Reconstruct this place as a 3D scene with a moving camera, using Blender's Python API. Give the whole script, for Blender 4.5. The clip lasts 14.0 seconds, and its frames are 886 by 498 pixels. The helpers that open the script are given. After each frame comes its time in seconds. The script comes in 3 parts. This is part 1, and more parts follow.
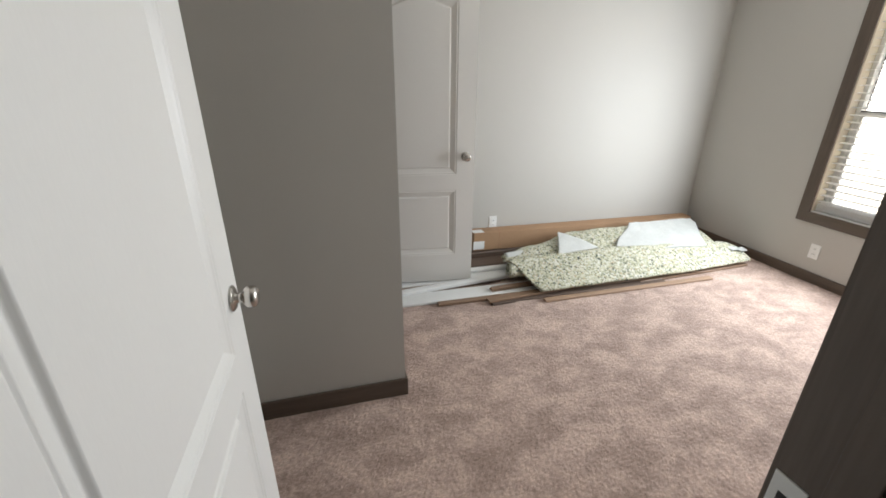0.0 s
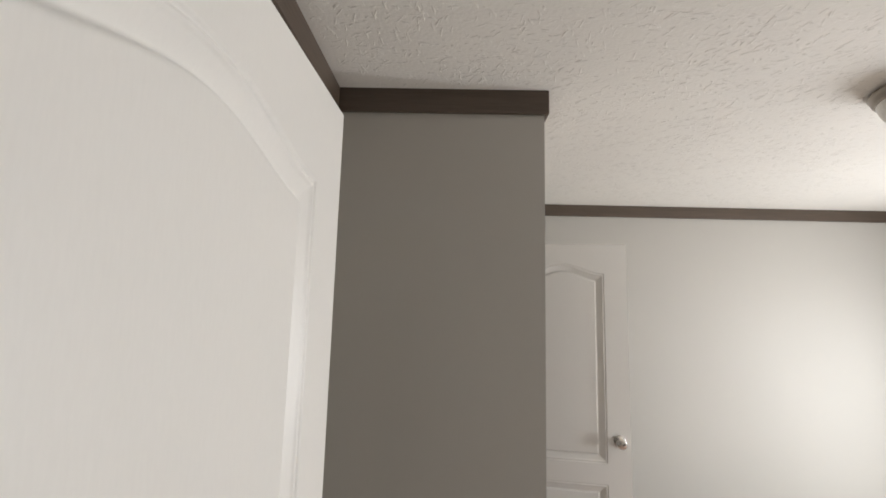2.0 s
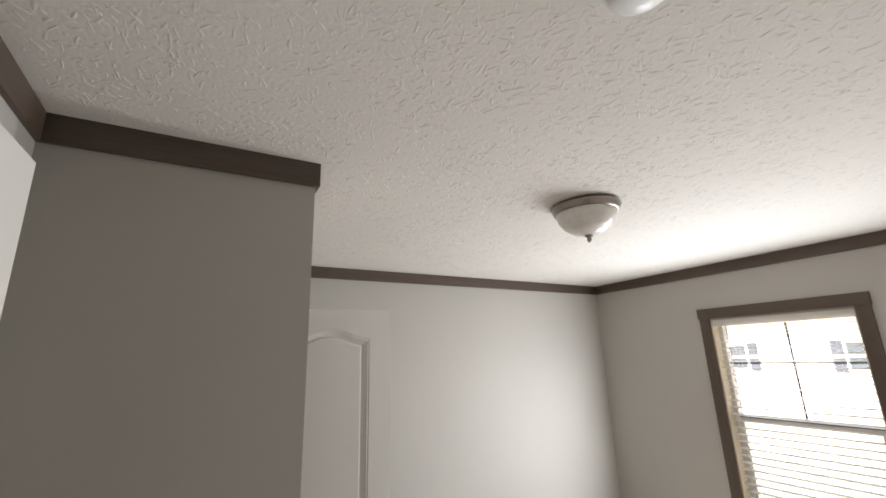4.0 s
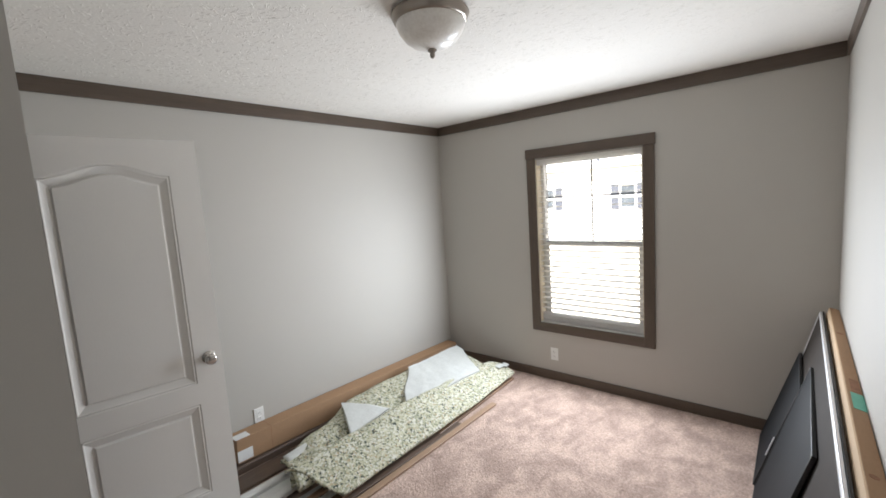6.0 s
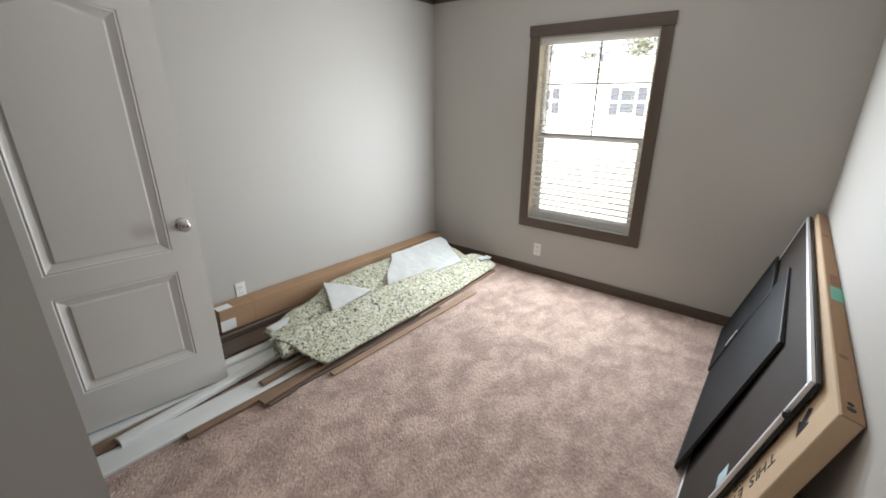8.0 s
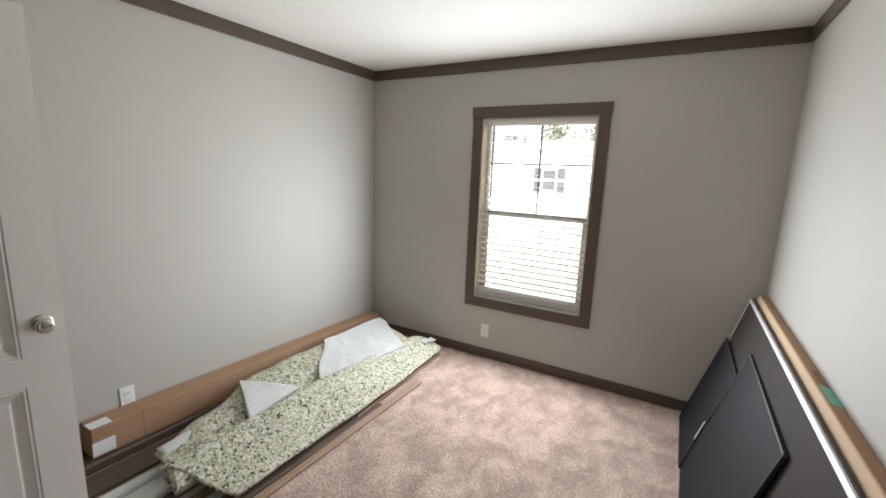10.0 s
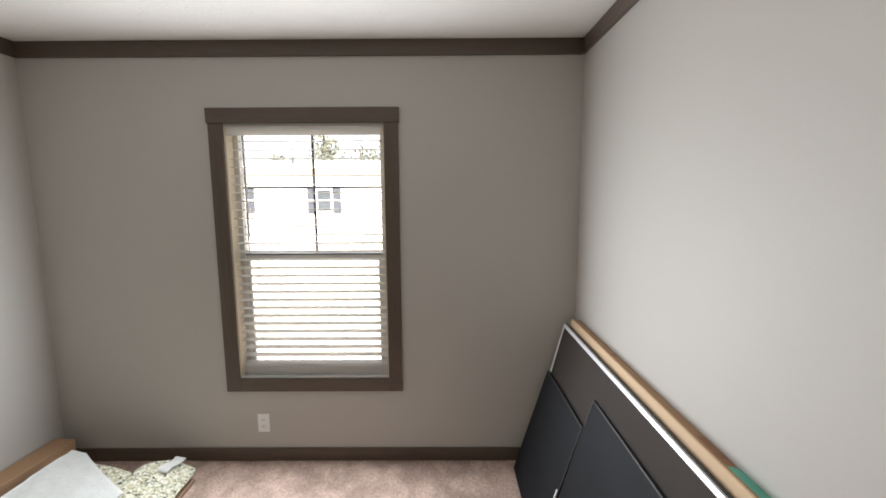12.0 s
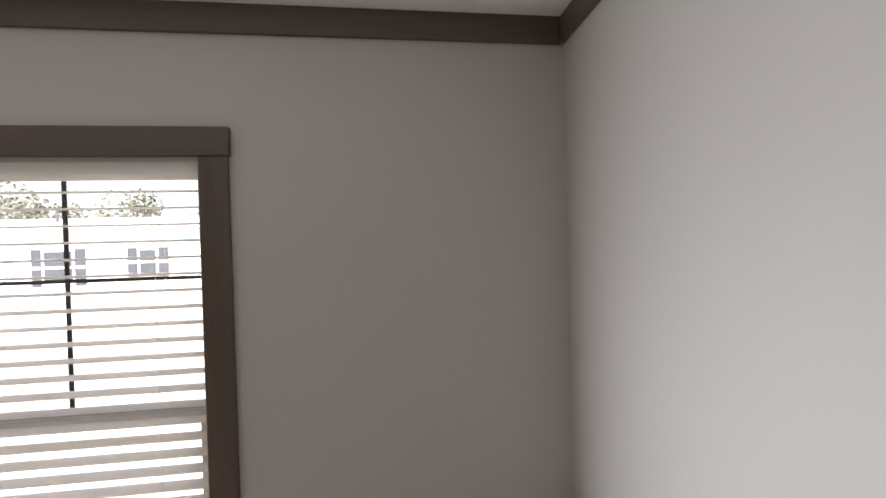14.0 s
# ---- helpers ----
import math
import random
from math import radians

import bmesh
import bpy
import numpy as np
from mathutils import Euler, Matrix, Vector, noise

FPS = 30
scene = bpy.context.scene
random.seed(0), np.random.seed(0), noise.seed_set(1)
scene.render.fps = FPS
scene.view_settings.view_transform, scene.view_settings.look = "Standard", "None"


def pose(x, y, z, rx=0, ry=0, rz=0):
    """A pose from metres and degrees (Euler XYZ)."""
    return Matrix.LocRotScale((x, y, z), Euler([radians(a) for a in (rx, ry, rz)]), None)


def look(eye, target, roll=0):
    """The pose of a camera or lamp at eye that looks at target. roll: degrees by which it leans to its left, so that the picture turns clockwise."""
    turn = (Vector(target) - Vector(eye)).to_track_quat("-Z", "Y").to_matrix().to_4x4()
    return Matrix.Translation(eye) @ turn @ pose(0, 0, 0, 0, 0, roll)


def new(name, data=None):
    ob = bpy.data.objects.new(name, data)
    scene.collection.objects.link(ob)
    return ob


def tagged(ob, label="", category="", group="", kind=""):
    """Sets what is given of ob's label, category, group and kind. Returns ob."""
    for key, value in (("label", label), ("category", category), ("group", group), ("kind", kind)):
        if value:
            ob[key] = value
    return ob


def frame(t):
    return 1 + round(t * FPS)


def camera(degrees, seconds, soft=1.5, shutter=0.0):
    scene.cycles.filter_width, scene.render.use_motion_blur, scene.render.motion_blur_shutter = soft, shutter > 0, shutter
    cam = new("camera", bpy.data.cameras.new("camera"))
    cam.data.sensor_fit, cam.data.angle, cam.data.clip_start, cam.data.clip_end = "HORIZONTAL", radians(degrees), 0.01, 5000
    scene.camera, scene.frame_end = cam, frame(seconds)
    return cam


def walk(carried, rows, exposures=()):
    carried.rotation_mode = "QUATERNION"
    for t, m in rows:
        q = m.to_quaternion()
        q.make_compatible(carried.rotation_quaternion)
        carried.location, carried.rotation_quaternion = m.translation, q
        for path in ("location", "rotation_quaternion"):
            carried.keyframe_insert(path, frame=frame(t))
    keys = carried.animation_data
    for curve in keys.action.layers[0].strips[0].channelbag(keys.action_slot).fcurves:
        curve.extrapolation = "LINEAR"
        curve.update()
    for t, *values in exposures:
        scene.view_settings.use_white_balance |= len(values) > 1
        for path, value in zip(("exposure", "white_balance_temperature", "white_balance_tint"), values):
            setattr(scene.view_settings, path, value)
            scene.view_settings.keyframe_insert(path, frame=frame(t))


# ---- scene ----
cam = camera(93.18, 14.0, 1.7)
PATH = [
    (0, (-0.044, -0.068, 1.469), (0.455, 1.712, 0.706), 0.33),
    (0.5, (-0.041, 0.117, 1.526), (0.463, 1.959, 0.934), 3.16),
    (1, (-0.023, 0.190, 1.632), (0.201, 2.145, 1.274), 3.02),
    (1.5, (-0.020, 0.275, 1.654), (-0.020, 2.275, 1.612), 2.15),
    (2, (-0.080, 0.218, 1.710), (-0.116, 2.203, 1.957), 1.43),
    (2.5, (-0.106, 0.163, 1.757), (-0.097, 2.110, 2.213), 1.15),
    (3, (-0.127, 0.167, 1.772), (0.064, 2.075, 2.344), 0.98),
    (3.5, (-0.103, 0.183, 1.780), (0.384, 2.040, 2.342), 0.33),
    (4, (-0.055, 0.215, 1.773), (0.903, 1.899, 2.270), -1.86),
    (6.5, (0.114, 0.376, 1.620), (1.611, 1.607, 1.127), -0.91),
    (7, (0.115, 0.397, 1.556), (1.562, 1.585, 0.851), 0.19),
    (9.5, (0.287, 0.529, 1.561), (1.878, 1.636, 1.069), 1.64),
    (10, (0.337, 0.666, 1.572), (2.046, 1.639, 1.206), 2.24),
    (10.5, (0.412, 0.698, 1.625), (2.236, 1.454, 1.306), 1.40),
    (11, (0.625, 0.818, 1.619), (2.546, 1.308, 1.352), 0.46),
    (11.5, (0.856, 0.839, 1.611), (2.823, 1.108, 1.364), -0.16),
    (12, (1.123, 0.922, 1.608), (3.106, 0.931, 1.348), -0.28),
    (12.5, (1.355, 0.878, 1.634), (3.341, 0.872, 1.400), -3.17),
    (13, (1.698, 0.748, 1.683), (3.695, 0.746, 1.573), -4.10),
    (13.5, (1.950, 0.754, 1.674), (3.941, 0.563, 1.640), -2.60),
    (14, (2.227, 0.723, 1.731), (4.212, 0.476, 1.707), -1.62),
]
walk(cam, [(t, look(eye, target, roll)) for t, eye, target, roll in PATH],
     [(0.0, 2.36, 6300, 8), (1.5, 2.3, 6550, 10), (3.0, 2.3, 6700, 11), (4.2, 2.1, 6500, 11), (6.3, 2.06, 6200, 9), (7.2, 2.08, 6200, 8),
      (9.5, 2.04, 6300, 9), (11.0, 1.70, 6450, 10), (12.0, 1.84, 6450, 11), (13.5, 1.68, 6350, 12), (14.0, 1.66, 6350, 15)])

# ---- world, sun, exposure ----
world = bpy.data.worlds.new("sky")
scene.world = world
world.use_nodes = True
wn = world.node_tree.nodes
sky = wn.new("ShaderNodeTexSky")
sky.sky_type, sky.sun_disc = "NISHITA", False
sky.sun_elevation, sky.sun_rotation = radians(52), radians(-115)
sky.air_density, sky.dust_density = 1.0, 4.0
haze = wn.new("ShaderNodeHueSaturation")   # thin white cloud
haze.inputs["Saturation"].default_value = 0.3
world.node_tree.links.new(sky.outputs[0], haze.inputs["Color"])
world.node_tree.links.new(haze.outputs[0], wn["Background"].inputs[0])
wn["Background"].inputs[1].default_value = 0.15
sun = new("sun", bpy.data.lights.new("sun", "SUN"))
sun.data.energy, sun.data.angle, sun.data.color = 4.5, radians(2), (1.0, 0.95, 0.88)
sun.matrix_world = look((-20, -9, 28), (0, 0, 0))



# ---- plan ----
XW, YF, YS, XL = 3.503, 3.248, 0.163, -0.487   # window wall, far wall, door wall, left wall
XC, YB = 0.231, 1.591                         # closet corner
HC = 2.433                                    # ceiling
WY0, WY1, WZ0, WZ1 = 1.257, 2.145, 0.524, 1.999   # window opening
DX0, DX1, DH = -0.345, 0.434, 2.075           # doorway
CY0, CY1 = 2.045, 2.815                       # closet opening
rng = np.random.default_rng(7)

def window_fill_strip(eye, target, wide, high, watts):
    """A strip lamp in the window's opening, added to stand in for daylight."""
    la = new("window_fill_strip", bpy.data.lights.new("window_fill_strip", "AREA"))
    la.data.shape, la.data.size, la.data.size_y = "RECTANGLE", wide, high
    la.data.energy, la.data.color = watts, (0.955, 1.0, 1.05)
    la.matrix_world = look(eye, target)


# added strip lamps along three edges of the opening, in place of daylight
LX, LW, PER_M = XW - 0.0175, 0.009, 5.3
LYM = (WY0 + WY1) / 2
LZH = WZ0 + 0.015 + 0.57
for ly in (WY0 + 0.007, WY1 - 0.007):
    window_fill_strip((LX, ly, LZH), (LX - 1, ly, LZH), LW, 1.14, PER_M * 1.35)
window_fill_strip((LX, LYM, WZ0 + 0.007), (LX - 1, LYM, WZ0 + 0.007), WY1 - WY0 - 0.03, LW, PER_M * 0.22)



# ---- mesh helpers ----
def part(name, bm, material, parent=None, label="", smooth=False):
    me = bpy.data.meshes.new(name)
    bm.to_mesh(me)
    bm.free()
    if smooth:
        for p in me.polygons:
            p.use_smooth = True
    ob = new(name, me)
    me.materials.append(material)
    ob.parent = parent
    if label:
        ob["label"] = label
    return ob


def data_part(name, verts, faces, material, parent=None, label="", smooth=True):
    me = bpy.data.meshes.new(name)
    me.from_pydata([tuple(map(float, v)) for v in verts], [], [tuple(map(int, f)) for f in faces])
    if smooth:
        for p in me.polygons:
            p.use_smooth = True
    me.update()
    ob = new(name, me)
    me.materials.append(material)
    ob.parent = parent
    if label:
        ob["label"] = label
    return ob


def thing(name, label, category, m=None, group="", kind=""):
    ob = new(name)
    ob.empty_display_size = 0.05
    if m is not None:
        ob.matrix_world = m
    return tagged(ob, label, category, group, kind)


def box(x0, x1, y0, y1, z0, z1, bevel=0.0, seg=2, bm=None):
    b = bm or bmesh.new()
    vs = [b.verts.new((x, y, z)) for x in (x0, x1) for y in (y0, y1) for z in (z0, z1)]
    fs = [(0, 1, 3, 2), (4, 6, 7, 5), (0, 4, 5, 1), (2, 3, 7, 6), (0, 2, 6, 4), (1, 5, 7, 3)]
    made = [b.faces.new([vs[i] for i in f]) for f in fs]
    if bevel:
        edges = list({e for f in made for e in f.edges})
        bmesh.ops.bevel(b, geom=edges, offset=bevel, segments=seg, affect="EDGES", profile=0.5)
    return b


def lathe(profile, n=32, axis="z"):
    """A turned solid from (radius, height) pairs."""
    b = bmesh.new()
    rings = []
    for r, h in profile:
        ring = []
        for i in range(n):
            a = 2 * math.pi * i / n
            p = (r * math.cos(a), r * math.sin(a), h)
            if axis == "x":
                p = (h, p[0], p[1])
            elif axis == "y":
                p = (p[1], h, p[0])
            ring.append(b.verts.new(p))
        rings.append(ring)
    for r0, r1 in zip(rings, rings[1:]):
        for i in range(n):
            b.faces.new((r0[i], r0[(i + 1) % n], r1[(i + 1) % n], r1[i]))
    b.faces.new(rings[0][::-1])
    b.faces.new(rings[-1])
    return b


def extrude_x(section, x0, x1):
    """A prism along x with a closed (y, z) section."""
    b = bmesh.new()
    a = [b.verts.new((x0, y, z)) for y, z in section]
    c = [b.verts.new((x1, y, z)) for y, z in section]
    n = len(section)
    for i in range(n):
        b.faces.new((a[i], a[(i + 1) % n], c[(i + 1) % n], c[i]))
    b.faces.new(a[::-1])
    b.faces.new(c)
    bmesh.ops.recalc_face_normals(b, faces=b.faces)
    return b


def sheet(fn, nu, nv, thick):
    """A thick sheet over u, v in 0..1 from fn(u, v) -> point."""
    p = np.array([[fn(i / nu, j / nv) for j in range(nv + 1)] for i in range(nu + 1)], float)
    du = np.gradient(p, axis=0)
    dv = np.gradient(p, axis=1)
    nrm = np.cross(du, dv)
    nrm /= np.linalg.norm(nrm, axis=2, keepdims=True) + 1e-9
    q = p - nrm * thick
    vs = np.concatenate([p.reshape(-1, 3), q.reshape(-1, 3)])
    w, o = nv + 1, (nu + 1) * (nv + 1)
    fs = []
    for i in range(nu):
        for j in range(nv):
            a = i * w + j
            fs.append((a, a + w, a + w + 1, a + 1))
            fs.append((o + a, o + a + 1, o + a + w + 1, o + a + w))
    for i in range(nu):
        for j in (0, nv):
            a = i * w + j
            fs.append((a, o + a, o + a + w, a + w) if j else (a, a + w, o + a + w, o + a))
    for j in range(nv):
        for i in (0, nu):
            a = i * w + j
            fs.append((a, a + 1, o + a + 1, o + a) if not i else (a, o + a, o + a + 1, a + 1))
    return vs, fs


# ---- materials ----
def mat(name, color, rough=0.6, metal=0.0, var=0.12, scale=3.0, fine=120.0, bump=0.1, dist=0.002, stretch=(1, 1, 1), spec=0.5, tint=None):
    """Paint or plain surface: base colour with two scales of variation and a fine relief."""
    m = bpy.data.materials.new(name)
    m.use_nodes = True
    n, l = m.node_tree.nodes, m.node_tree.links
    b = n["Principled BSDF"]
    b.inputs["Roughness"].default_value, b.inputs["Metallic"].default_value = rough, metal
    b.inputs["Specular IOR Level"].default_value = spec
    co, mp = n.new("ShaderNodeTexCoord"), n.new("ShaderNodeMapping")
    mp.inputs["Scale"].default_value = stretch
    l.new(co.outputs["Object"], mp.inputs[0])
    big, small = n.new("ShaderNodeTexNoise"), n.new("ShaderNodeTexNoise")
    big.inputs["Scale"].default_value, small.inputs["Scale"].default_value = scale, fine
    big.inputs["Detail"].default_value, small.inputs["Detail"].default_value = 4, 3
    l.new(mp.outputs[0], big.inputs[0]), l.new(mp.outputs[0], small.inputs[0])
    add = n.new("ShaderNodeMath")
    add.operation = "ADD"
    l.new(big.outputs[0], add.inputs[0]), l.new(small.outputs[0], add.inputs[1])
    ramp = n.new("ShaderNodeMapRange")
    ramp.inputs["From Min"].default_value, ramp.inputs["From Max"].default_value = 0.6, 1.4
    l.new(add.outputs[0], ramp.inputs[0])
    mix = n.new("ShaderNodeMix")
    mix.data_type = "RGBA"
    lo = [c * (1 - var) for c in color]
    hi = [min(1, c * (1 + var)) for c in (tint or color)]
    mix.inputs[6].default_value, mix.inputs[7].default_value = (*lo, 1), (*hi, 1)
    l.new(ramp.outputs[0], mix.inputs[0])
    l.new(mix.outputs[2], b.inputs["Base Color"])
    bp = n.new("ShaderNodeBump")
    bp.inputs["Strength"].default_value, bp.inputs["Distance"].default_value = bump, dist
    l.new(small.outputs[0], bp.inputs["Height"])
    l.new(bp.outputs[0], b.inputs["Normal"])
    return m


def wood(name, color, rough=0.45, var=0.3, along="x", ring=26.0):
    st = {"x": (0.06, 1, 1), "y": (1, 0.06, 1), "z": (1, 1, 0.06)}[along]
    return mat(name, color, rough, 0, var, ring, 160, 0.25, 0.0015, st)


def carpet_material():
    m = mat("carpet_pile", (0.40, 0.285, 0.235), 1.0, 0, 0.1, 5, 260, 0.5, 0.004, spec=0.1)
    n, l = m.node_tree.nodes, m.node_tree.links
    b = n["Principled BSDF"]
    co = n.new("ShaderNodeTexCoord")
    mp = n.new("ShaderNodeMapping")
    mp.inputs["Rotation"].default_value = (0, 0, 0.5)
    mp.inputs["Scale"].default_value = (1, 1.35, 1)
    l.new(co.outputs["Object"], mp.inputs[0])
    a, f, t = (n.new("ShaderNodeTexNoise") for _ in range(3))
    a.inputs["Scale"].default_value, a.inputs["Detail"].default_value, a.inputs["Distortion"].default_value = 4.6, 8, 0.35
    a.inputs["Roughness"].default_value = 0.66
    f.inputs["Scale"].default_value, f.inputs["Detail"].default_value = 55, 4
    t.inputs["Scale"].default_value, t.inputs["Detail"].default_value = 210, 2
    for q in (a, f, t):
        l.new(mp.outputs[0], q.inputs[0])
    r1 = n.new("ShaderNodeMapRange")
    r1.inputs["From Min"].default_value, r1.inputs["From Max"].default_value = 0.41, 0.61
    l.new(a.outputs[0], r1.inputs[0])
    s1 = n.new("ShaderNodeMix")
    s1.data_type = "RGBA"
    s1.inputs[6].default_value, s1.inputs[7].default_value = (0.385, 0.276, 0.226, 1), (0.59, 0.436, 0.362, 1)
    l.new(r1.outputs[0], s1.inputs[0])
    mul = n.new("ShaderNodeMath")
    mul.operation = "MULTIPLY"
    l.new(f.outputs[0], mul.inputs[0]), l.new(t.outputs[0], mul.inputs[1])
    r2 = n.new("ShaderNodeMapRange")
    r2.inputs["From Min"].default_value, r2.inputs["From Max"].default_value = 0.13, 0.38
    r2.inputs["To Min"].default_value, r2.inputs["To Max"].default_value = 0.70, 1.16
    l.new(mul.outputs[0], r2.inputs[0])
    s2 = n.new("ShaderNodeVectorMath")
    s2.operation = "SCALE"
    l.new(s1.outputs[2], s2.inputs[0]), l.new(r2.outputs[0], s2.inputs["Scale"])
    l.new(s2.outputs[0], b.inputs["Base Color"])
    b.inputs["Sheen Weight"].default_value = 0.25
    return m


def rebond_material():
    """Rebonded foam: crumbs of many colours."""
    m = bpy.data.materials.new("rebond_foam")
    m.use_nodes = True
    n, l = m.node_tree.nodes, m.node_tree.links
    b = n["Principled BSDF"]
    b.inputs["Roughness"].default_value = 0.85
    co = n.new("ShaderNodeTexCoord")
    warp = n.new("ShaderNodeTexNoise")
    warp.inputs["Scale"].default_value = 30
    l.new(co.outputs["Object"], warp.inputs[0])
    ad = n.new("ShaderNodeVectorMath")
    ad.operation = "MULTIPLY_ADD"
    l.new(warp.outputs["Color"], ad.inputs[0])
    ad.inputs[1].default_value = (0.03, 0.03, 0.03)
    l.new(co.outputs["Object"], ad.inputs[2])
    v = n.new("ShaderNodeTexVoronoi")
    v.inputs["Scale"].default_value = 92
    l.new(ad.outputs[0], v.inputs["Vector"])
    sep = n.new("ShaderNodeSeparateColor")
    l.new(v.outputs["Color"], sep.inputs[0])
    ramp = n.new("ShaderNodeValToRGB")
    ramp.color_ramp.interpolation = "CONSTANT"
    cols = [(0.0, (0.07, 0.085, 0.07)), (0.075, (0.30, 0.31, 0.21)), (0.20, (0.62, 0.60, 0.42)), (0.36, (0.52, 0.51, 0.36)),
            (0.52, (0.70, 0.68, 0.54)), (0.70, (0.38, 0.39, 0.28)), (0.80, (0.76, 0.75, 0.66)), (0.94, (0.50, 0.40, 0.25))]
    cols = [(p, tuple(0.86 * q for q in c)) for p, c in cols]
    e = ramp.color_ramp.elements
    e[0].position, e[0].color = cols[0][0], (*cols[0][1], 1)
    e[1].position, e[1].color = cols[1][0], (*cols[1][1], 1)
    for p, c in cols[2:]:
        q = e.new(p)
        q.color = (*c, 1)
    l.new(sep.outputs[0], ramp.inputs[0])
    l.new(ramp.outputs[0], b.inputs["Base Color"])
    bp = n.new("ShaderNodeBump")
    bp.inputs["Strength"].default_value, bp.inputs["Distance"].default_value = 0.5, 0.004
    l.new(v.outputs["Distance"], bp.inputs["Height"])
    l.new(bp.outputs[0], b.inputs["Normal"])
    return m


def glass_material():
    m = bpy.data.materials.new("window_glass")
    m.use_nodes = True
    b = m.node_tree.nodes["Principled BSDF"]
    b.inputs["Base Color"].default_value = (1, 1, 1, 1)
    b.inputs["Roughness"].default_value, b.inputs["Transmission Weight"].default_value, b.inputs["IOR"].default_value = 0.0, 1.0, 1.02
    return m


WALL = mat("vinyl_wallboard", (0.487, 0.466, 0.428), 0.62, 0, 0.03, 1.5, 420, 0.12, 0.0008)
CEIL = mat("textured_ceiling_paint", (0.80, 0.77, 0.72), 0.8, 0, 0.03, 2, 90, 0.25, 0.003)
CARPET = carpet_material()
TRIM = wood("brown_trim", (0.098, 0.071, 0.052), 0.42, 0.22, "x", 30)
TRIM_Y = wood("brown_trim_along_y", (0.098, 0.071, 0.052), 0.42, 0.22, "y", 30)
TRIM_Z = wood("brown_trim_upright", (0.098, 0.071, 0.052), 0.42, 0.22, "z", 30)
DOORP = mat("white_door_paint", (0.80, 0.78, 0.74), 0.38, 0, 0.02, 3, 300, 0.05, 0.0006, (1, 1, 0.15))
NICKEL = mat("brushed_nickel", (0.62, 0.59, 0.55), 0.25, 1.0, 0.05, 8, 300, 0.04, 0.0005)
WHITEP = mat("white_plastic", (0.82, 0.82, 0.80), 0.35, 0, 0.02, 6, 200, 0.03, 0.0005)
VINYLW = mat("white_vinyl_frame", (0.78, 0.77, 0.74), 0.4, 0, 0.03, 5, 200, 0.04, 0.0005)
PANM = mat("aged_nickel", (0.36, 0.32, 0.28), 0.36, 1.0, 0.08, 8, 300, 0.04, 0.0005)
SLATM = mat("white_blind_slat", (0.84, 0.835, 0.82), 0.42, 0, 0.03, 6, 200, 0.04, 0.0006)
def translucent(m, share):
    """Lets part of the light that falls on a thin slat pass through it."""
    n, l = m.node_tree.nodes, m.node_tree.links
    t, mx = n.new("ShaderNodeBsdfTranslucent"), n.new("ShaderNodeMixShader")
    t.inputs["Color"].default_value = (0.9, 0.89, 0.87, 1)
    mx.inputs[0].default_value = share
    l.new(n["Principled BSDF"].outputs[0], mx.inputs[1]), l.new(t.outputs[0], mx.inputs[2])
    l.new(mx.outputs[0], n["Material Output"].inputs["Surface"])


translucent(SLATM, 0.6)
JAMBW = mat("cream_window_reveal", (0.74, 0.66, 0.52), 0.5, 0, 0.05, 6, 200, 0.06, 0.0008)
# the shade on the grille's backlit inner side is put into this dark colour
GRID = mat("backlit_dark_bar", (0.05, 0.05, 0.052), 0.5, 0, 0.08, 8, 200, 0.05, 0.0005)
KRAFT = mat("kraft_cardboard", (0.37, 0.225, 0.125), 0.8, 0, 0.09, 4, 180, 0.15, 0.001, (0.3, 1, 1))
# paler kraft: the light on the leaning carton's front is put into this colour
KRAFT_LIT = mat("lit_cardboard", (0.60, 0.43, 0.27), 0.8, 0, 0.07, 4, 180, 0.12, 0.001)
KRAFTD = mat("dark_cardboard_print", (0.30, 0.15, 0.085), 0.8, 0, 0.25, 30, 180, 0.1, 0.001)
# black for print, and for the shade painted in place of small holes
INK = mat("black_print_and_hole_shade", (0.03, 0.03, 0.03), 0.7, 0, 0.2, 20, 200, 0.05, 0.0005)
TAPE = mat("green_tape", (0.10, 0.42, 0.30), 0.4, 0, 0.12, 20, 200, 0.05, 0.0005)
STICK = mat("pale_blue_sticker", (0.50, 0.68, 0.74), 0.4, 0, 0.1, 40, 200, 0.03, 0.0005)
DARKP = mat("dark_grey_sheet", (0.044, 0.036, 0.031), 0.72, 0, 0.25, 3, 260, 0.06, 0.0008, spec=0.13)
BLACKP = mat("black_panel", (0.010, 0.011, 0.013), 0.66, 0, 0.3, 4, 260, 0.08, 0.0008, spec=0.16)
RUBBER = mat("black_edge_seal", (0.012, 0.012, 0.012), 0.55, 0, 0.2, 8, 200, 0.1, 0.001)
ALU = mat("pale_aluminium", (0.80, 0.80, 0.82), 0.38, 0.35, 0.05, 10, 300, 0.05, 0.0005)
FOAM = rebond_material()
FILM = mat("white_film_backing", (0.63, 0.64, 0.615), 0.42, 0, 0.10, 9, 60, 0.35, 0.003)
WHITEW = mat("white_primed_board", (0.76, 0.76, 0.74), 0.45, 0, 0.05, 5, 160, 0.08, 0.001, (0.1, 1, 1))
BOARD = wood("brown_moulding", (0.23, 0.145, 0.09), 0.5, 0.28, "x", 34)
BOARDD = wood("dark_laminate_board", (0.115, 0.080, 0.060), 0.5, 0.28, "x", 34)
BOARDL = wood("tan_moulding", (0.34, 0.225, 0.145), 0.5, 0.2, "x", 34)
